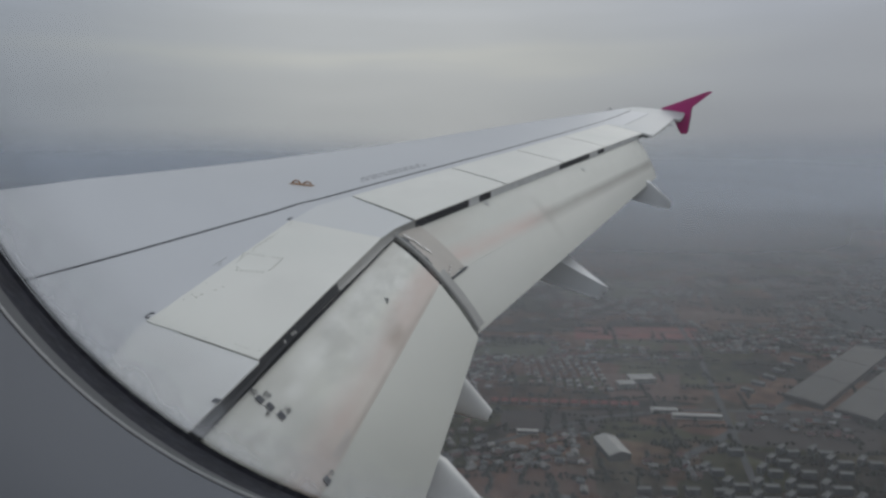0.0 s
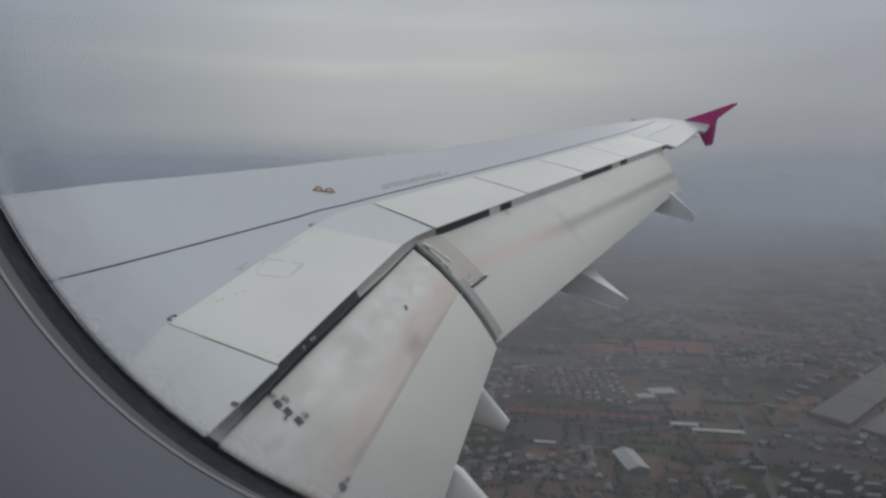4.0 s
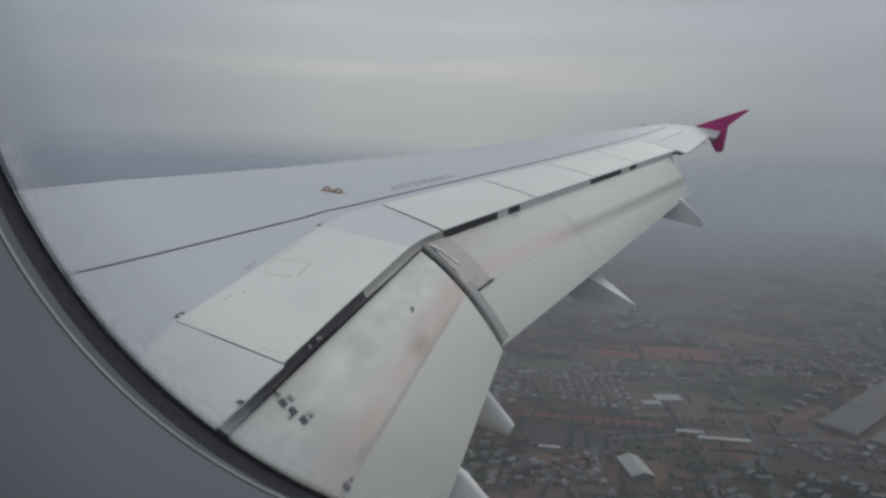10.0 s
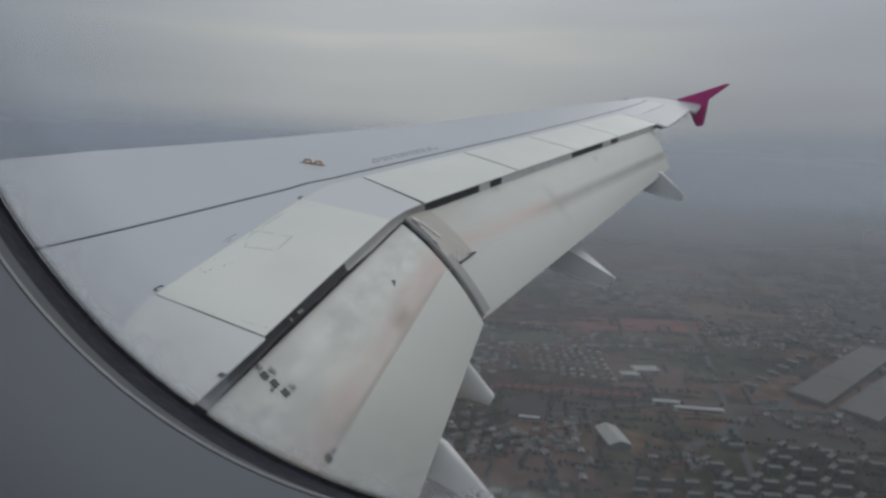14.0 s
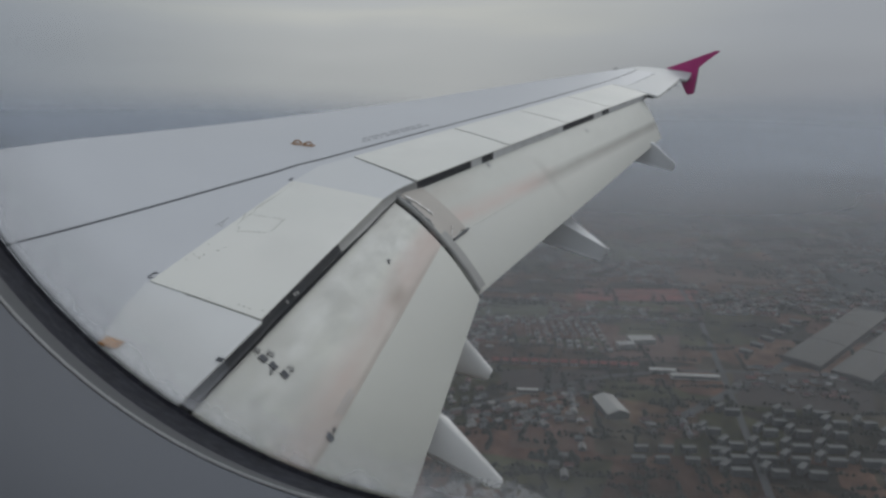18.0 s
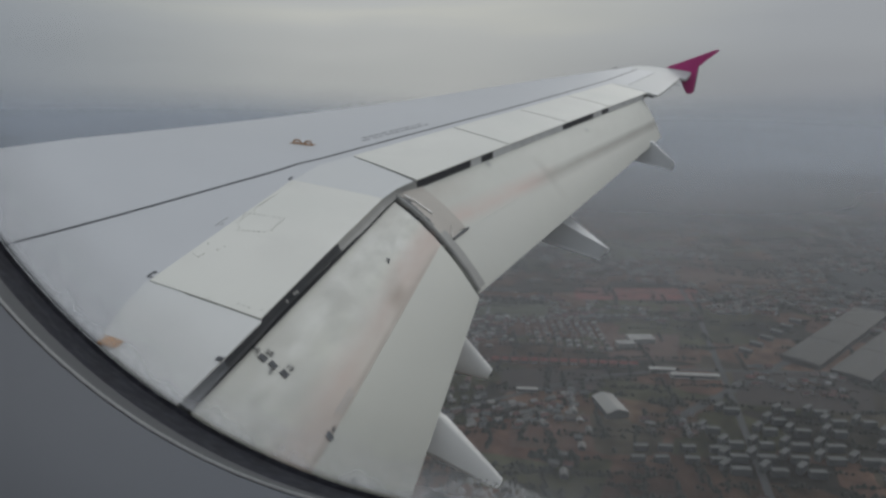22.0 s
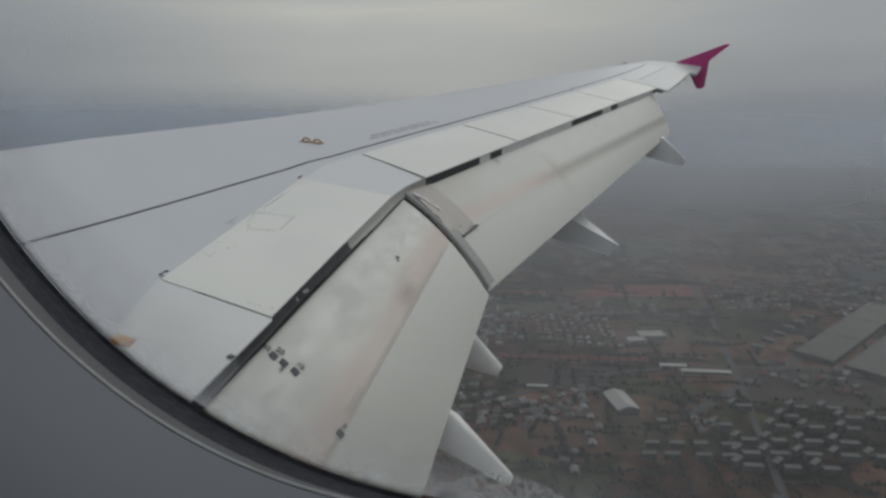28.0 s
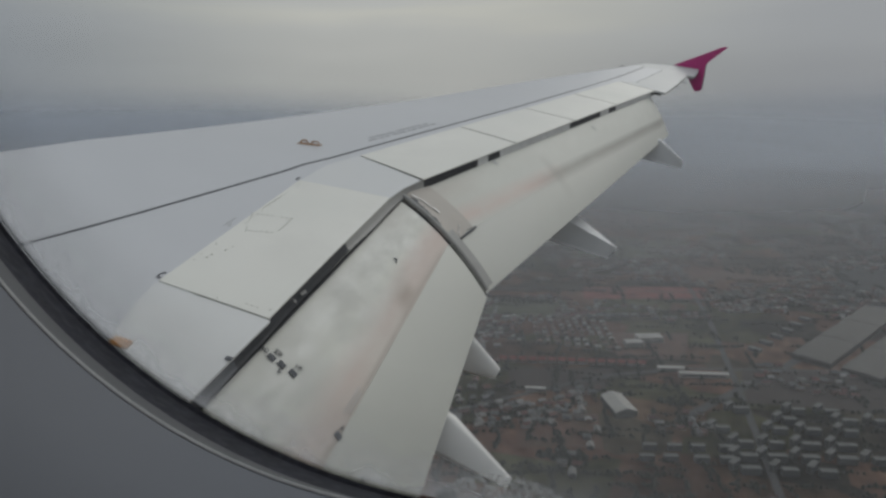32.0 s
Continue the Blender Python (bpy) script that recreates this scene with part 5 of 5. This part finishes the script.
block(1270 * K, -90 * K, 0.3, 26, 44, 9, "white flat roofed school building", "long low buildings", WHITE, 2)
block(1235 * K, -60 * K, 0.3, 18, 30, 8, "white flat roofed school building", "long low buildings", WHITE, 2)

# L-shaped apartment blocks in uneven rows
rng = random.Random(7)
for r, (x0, y0, n) in enumerate(((975, -205, 4), (940, -190, 6), (905, -170, 7), (868, -196, 6), (832, -188, 6), (800, -192, 5))):
    for k in range(n):
        if rng.random() < 0.25:
            continue
        x, y = (x0 + 7.0 * k) * K, (y0 - 42 * k + rng.uniform(-6, 6)) * K
        long = rng.uniform(15, 21)
        block(x, y, 0.16, 7, long, 8, "grey white apartment block in an estate of rows", "estate blocks", PALE, 3)
        block(x + 9, y + long / 2 + 5, 0.95, 6, 17, 9, "grey white apartment block in an estate of rows", "estate blocks", PALE, 3)
for r in range(2):
    for k in range(4):
        block((833 - 30 * r + 6 * k) * K, (-66 - 33 * k + rng.uniform(-5, 5)) * K, 0.2 + rng.uniform(-0.05, 0.05), 6.5, 16, 7, "grey apartment block near a lane", "small blocks", PALE, 2)

# the row of red roofed terrace houses
for k in range(15):
    f = k / 14
    house((1102 + 32 * f) * K, (175 - 246 * f) * K, 0.13, 10, 11.5, 5.5, 3.6, REDROOF, "terrace house with a red clay roof", "red terrace row")

# a planned estate of small pale houses in rows
ESTATE = random_roof("pale_estate_roofs", [(0.26, 0.25, 0.235), (0.21, 0.20, 0.185), (0.17, 0.115, 0.095), (0.30, 0.285, 0.26), (0.15, 0.10, 0.085)])
rng = random.Random(5)
for r in range(7):
    for k in range(9):
        if rng.random() < 0.12:
            continue
        house(1068 + 23 * r + 1.5 * k + rng.uniform(-2, 2), -28 + 17 * k + 5 * r + rng.uniform(-2, 2), 0.2 + rng.choice((0, 1.57)) + rng.uniform(-0.05, 0.05), 7, 9, 4.5, 2.2, ESTATE, "small pale house in a planned estate", "estate houses")

# village houses along short streets, crowded in some quarters and missing in others;
# those nearest are things, the rest one mass
ROOF_GREY = random_roof("grey_and_pale_roofs", [(0.13, 0.13, 0.125), (0.10, 0.10, 0.098), (0.19, 0.185, 0.172), (0.15, 0.146, 0.135), (0.115, 0.078, 0.068), (0.24, 0.23, 0.21), (0.125, 0.07, 0.06)])
rng = random.Random(11)
keep = [(840, -27, 48), (875, 91, 24), (980, -155, 40), (1200, -80, 60), (850, -250, 110), (730, -100, 60), (1190, -330, 150), (1150, -200, 70), (1440, -90, 110), (1660, -310, 110), (1150, -30, 40), (755, -230, 95), (1130, 55, 100), (925, 62, 42), (912, 105, 42), (935, 20, 42), (890, 130, 40)]
spots = []


def settled(x, y):
    """How densely the land is built over, about -1 to 1."""
    return noise.noise(Vector((x / 190, y / 150, 3.7))) + 0.5 * noise.noise(Vector((x / 70, y / 60, 9.1)))


for _ in range(3200):
    x = 620 + 2300 * rng.random() ** 1.5
    y = x * rng.uniform(-0.50, 0.27)
    crowd = settled(x, y)
    if crowd < -0.10 or any((x - a) ** 2 + (y - b) ** 2 < r * r for a, b, r in keep):
        continue
    quarter = noise.noise(Vector((x / 260, y / 260, 20.0)))
    ang = 0.14 + 0.5 * round(1.5 * quarter) + rng.choice((0, 0, 0, 1.57)) + rng.uniform(-0.05, 0.05)
    n = rng.choice((2, 3, 4, 6, 8)) if x < 1500 else rng.choice((2, 3, 5))
    st = rng.uniform(13, 17)
    grey = quarter + rng.uniform(-0.25, 0.25) > 0.10
    for k in range(n):
        px, py = x - math.sin(ang) * st * k, y + math.cos(ang) * st * k
        if settled(px, py) < -0.15 or any((px - q[0]) ** 2 + (py - q[1]) ** 2 < (260 if px < 1000 else 170) for q, g in spots[-700:]) or any((px - a) ** 2 + (py - b) ** 2 < r * r for a, b, r in keep):
            continue
        spots.append(((px, py, ang + rng.uniform(-0.05, 0.05), rng.uniform(6, 9), rng.uniform(8, 13), rng.uniform(3, 5), rng.uniform(1.8, 3.2)), grey))
spots.sort(key=lambda q: math.hypot(q[0][0], q[0][1]))
for q, grey in spots[:290]:
    house(*q, ROOF_GREY if grey else ROOF, "rendered house with a grey gabled roof" if grey else "rendered house with a gabled clay roof")
bw, br, bg = bmesh.new(), bmesh.new(), bmesh.new()
for q, grey in spots[290:]:
    gable(bw, bg if grey else br, *q)
far = empty("far_village")
part("walls", bw, WALLS, far)
part("roofs", br, ROOF, far, "red and brown roofs")
part("roofs", bg, ROOF_GREY, far, "grey and pale roofs")
tagged(far, "scattered far houses with red and grey roofs", "houses", kind="stuff")

# long pale greenhouses far off, and a long white shed by the dark field
for k in range(7):
    block(1890 - 4 * k, -130 - 30 * k, 1.25, 12, 66, 4, "long pale greenhouse in a row", "greenhouses", PALE, 1)
block(875, 91, 0.12, 7, 30, 5, "long white shed beside a dark field", "long low buildings", WHITE, 1)

# bare hedges and trees as small clumps
bm = bmesh.new()


def clump(x, y, r):
    n = 6
    ring = [bm.verts.new((x + r * rng.uniform(0.7, 1.2) * math.cos(2 * math.pi * k / n), y + r * rng.uniform(0.7, 1.2) * math.sin(2 * math.pi * k / n), GZ + rng.uniform(0.1, 0.6) * r)) for k in range(n)]
    base = [bm.verts.new((v.co.x * 0.4 + x * 0.6, v.co.y * 0.4 + y * 0.6, GZ - 0.3)) for v in ring]
    up = bm.verts.new((x + rng.uniform(-0.3, 0.3) * r, y + rng.uniform(-0.3, 0.3) * r, GZ + r * rng.uniform(1.3, 2.0)))
    for k in range(n):
        bm.faces.new((ring[k], ring[(k + 1) % n], up))
        bm.faces.new((base[k], base[(k + 1) % n], ring[(k + 1) % n], ring[k]))


for s in range(900):
    x = 600 + 2000 * rng.random() ** 1.4
    y = x * rng.uniform(-0.52, 0.28)
    a = 0.14 + rng.choice((0, 1.5)) + rng.uniform(-0.2, 0.2)
    if settled(x, y) > 0.12 and rng.random() < 0.7:
        continue
    for k in range(rng.choice((2, 6, 12, 20))):
        px, py = x - math.sin(a) * 4 * k + rng.uniform(-3, 3), y + math.cos(a) * 4 * k + rng.uniform(-3, 3)
        clump(px, py, rng.uniform(1.5, 3.8))
# small woods
for x, y, r in ((1330, 180, 45), (1880, -700, 130), (1420, -330, 60), (1250, -560, 50), (1700, -420, 90), (1900, 60, 80), (1620, 250, 60), (1010, -430, 35), (700, 40, 22), (2150, -600, 120), (1500, -620, 70), (880, -105, 18)):
    for k in range(int(r * 2.2)):
        a, d = rng.uniform(0, 2 * math.pi), r * math.sqrt(rng.random())
        clump(x + 0.6 * d * math.cos(a), y + 1.5 * d * math.sin(a), rng.uniform(2.5, 5.0))
tagged(part("far_trees", bm, TREES), "dark bare trees and hedges between houses", "trees", kind="stuff")

# ---- hazy air, painted as thin see-through shells standing round at growing distance ----
for r, dens in ((450, 0.235), (850, 0.26), (1400, 0.33), (2050, 0.42), (2900, 0.62), (4600, 1.0)):
    m = bpy.data.materials.new("haze_film")
    m.use_nodes = True
    n, l = m.node_tree.nodes, m.node_tree.links
    n.clear()
    out, mix, tr, add = n.new("ShaderNodeOutputMaterial"), n.new("ShaderNodeMixShader"), n.new("ShaderNodeBsdfTransparent"), n.new("ShaderNodeMixShader")
    df, tl = n.new("ShaderNodeBsdfDiffuse"), n.new("ShaderNodeBsdfTranslucent")
    # far shells are tinted bluer, so the haze of distance is in their colour
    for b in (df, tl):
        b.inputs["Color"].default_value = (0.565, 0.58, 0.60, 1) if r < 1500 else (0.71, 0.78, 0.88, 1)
    l.new(df.outputs[0], add.inputs[1])
    l.new(tl.outputs[0], add.inputs[2])
    geo, sep = n.new("ShaderNodeNewGeometry"), n.new("ShaderNodeSeparateXYZ")
    l.new(geo.outputs["Position"], sep.inputs[0])
    lowf, highf, mul = n.new("ShaderNodeMapRange"), n.new("ShaderNodeMapRange"), n.new("ShaderNodeMath")
    lowf.interpolation_type = highf.interpolation_type = "SMOOTHSTEP"
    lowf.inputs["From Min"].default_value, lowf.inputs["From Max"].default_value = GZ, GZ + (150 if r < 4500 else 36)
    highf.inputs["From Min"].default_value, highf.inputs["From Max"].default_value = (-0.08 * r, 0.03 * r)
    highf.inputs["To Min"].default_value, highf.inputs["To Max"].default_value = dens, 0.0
    mul.operation = "MULTIPLY"
    # thinner towards the tail, to darken the painted haze there
    thin, less = n.new("ShaderNodeMapRange"), n.new("ShaderNodeMath")
    thin.interpolation_type = "SMOOTHSTEP"
    thin.inputs["From Min"].default_value, thin.inputs["From Max"].default_value = (-0.45 * r, -0.08 * r) if r > 1000 else (-0.33 * r, -0.02 * r)
    thin.inputs["To Min"].default_value = 0.6 if r > 1000 else 0.68
    less.operation = "MULTIPLY"
    l.new(sep.outputs["Y"], thin.inputs[0])
    l.new(sep.outputs["Z"], lowf.inputs[0])
    l.new(sep.outputs["Z"], highf.inputs[0])
    l.new(lowf.outputs[0], mul.inputs[0])
    l.new(highf.outputs[0], less.inputs[0])
    l.new(thin.outputs[0], less.inputs[1])
    l.new(less.outputs[0], mul.inputs[1])
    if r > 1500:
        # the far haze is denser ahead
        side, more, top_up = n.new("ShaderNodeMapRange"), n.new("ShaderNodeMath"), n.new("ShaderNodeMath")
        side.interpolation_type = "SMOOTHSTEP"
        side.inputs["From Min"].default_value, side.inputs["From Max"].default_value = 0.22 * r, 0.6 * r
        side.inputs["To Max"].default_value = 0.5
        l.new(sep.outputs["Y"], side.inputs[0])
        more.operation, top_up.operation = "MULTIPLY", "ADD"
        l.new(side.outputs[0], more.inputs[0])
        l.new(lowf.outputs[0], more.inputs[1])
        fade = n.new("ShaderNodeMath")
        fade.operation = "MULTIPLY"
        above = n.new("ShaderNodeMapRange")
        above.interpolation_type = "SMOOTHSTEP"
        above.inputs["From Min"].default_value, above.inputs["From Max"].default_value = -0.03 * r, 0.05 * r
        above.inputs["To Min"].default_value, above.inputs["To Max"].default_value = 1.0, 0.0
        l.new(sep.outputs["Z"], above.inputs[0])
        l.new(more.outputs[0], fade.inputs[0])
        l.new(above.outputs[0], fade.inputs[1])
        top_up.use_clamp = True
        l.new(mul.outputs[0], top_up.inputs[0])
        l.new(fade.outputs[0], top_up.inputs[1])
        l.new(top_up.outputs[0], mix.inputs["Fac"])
    else:
        l.new(mul.outputs[0], mix.inputs["Fac"])
    l.new(tr.outputs[0], mix.inputs[1])
    l.new(add.outputs[0], mix.inputs[2])
    l.new(mix.outputs[0], out.inputs["Surface"])
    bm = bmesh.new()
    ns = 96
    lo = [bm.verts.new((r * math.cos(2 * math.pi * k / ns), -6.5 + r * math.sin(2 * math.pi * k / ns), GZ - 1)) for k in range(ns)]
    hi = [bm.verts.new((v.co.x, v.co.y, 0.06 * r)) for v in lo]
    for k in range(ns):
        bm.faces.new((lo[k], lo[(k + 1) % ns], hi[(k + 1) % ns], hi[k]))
    ob = part("haze_shell", bm, m, None, "", True)
    tagged(ob, "see-through bluish grey shell standing in for haze", "haze", kind="stuff")
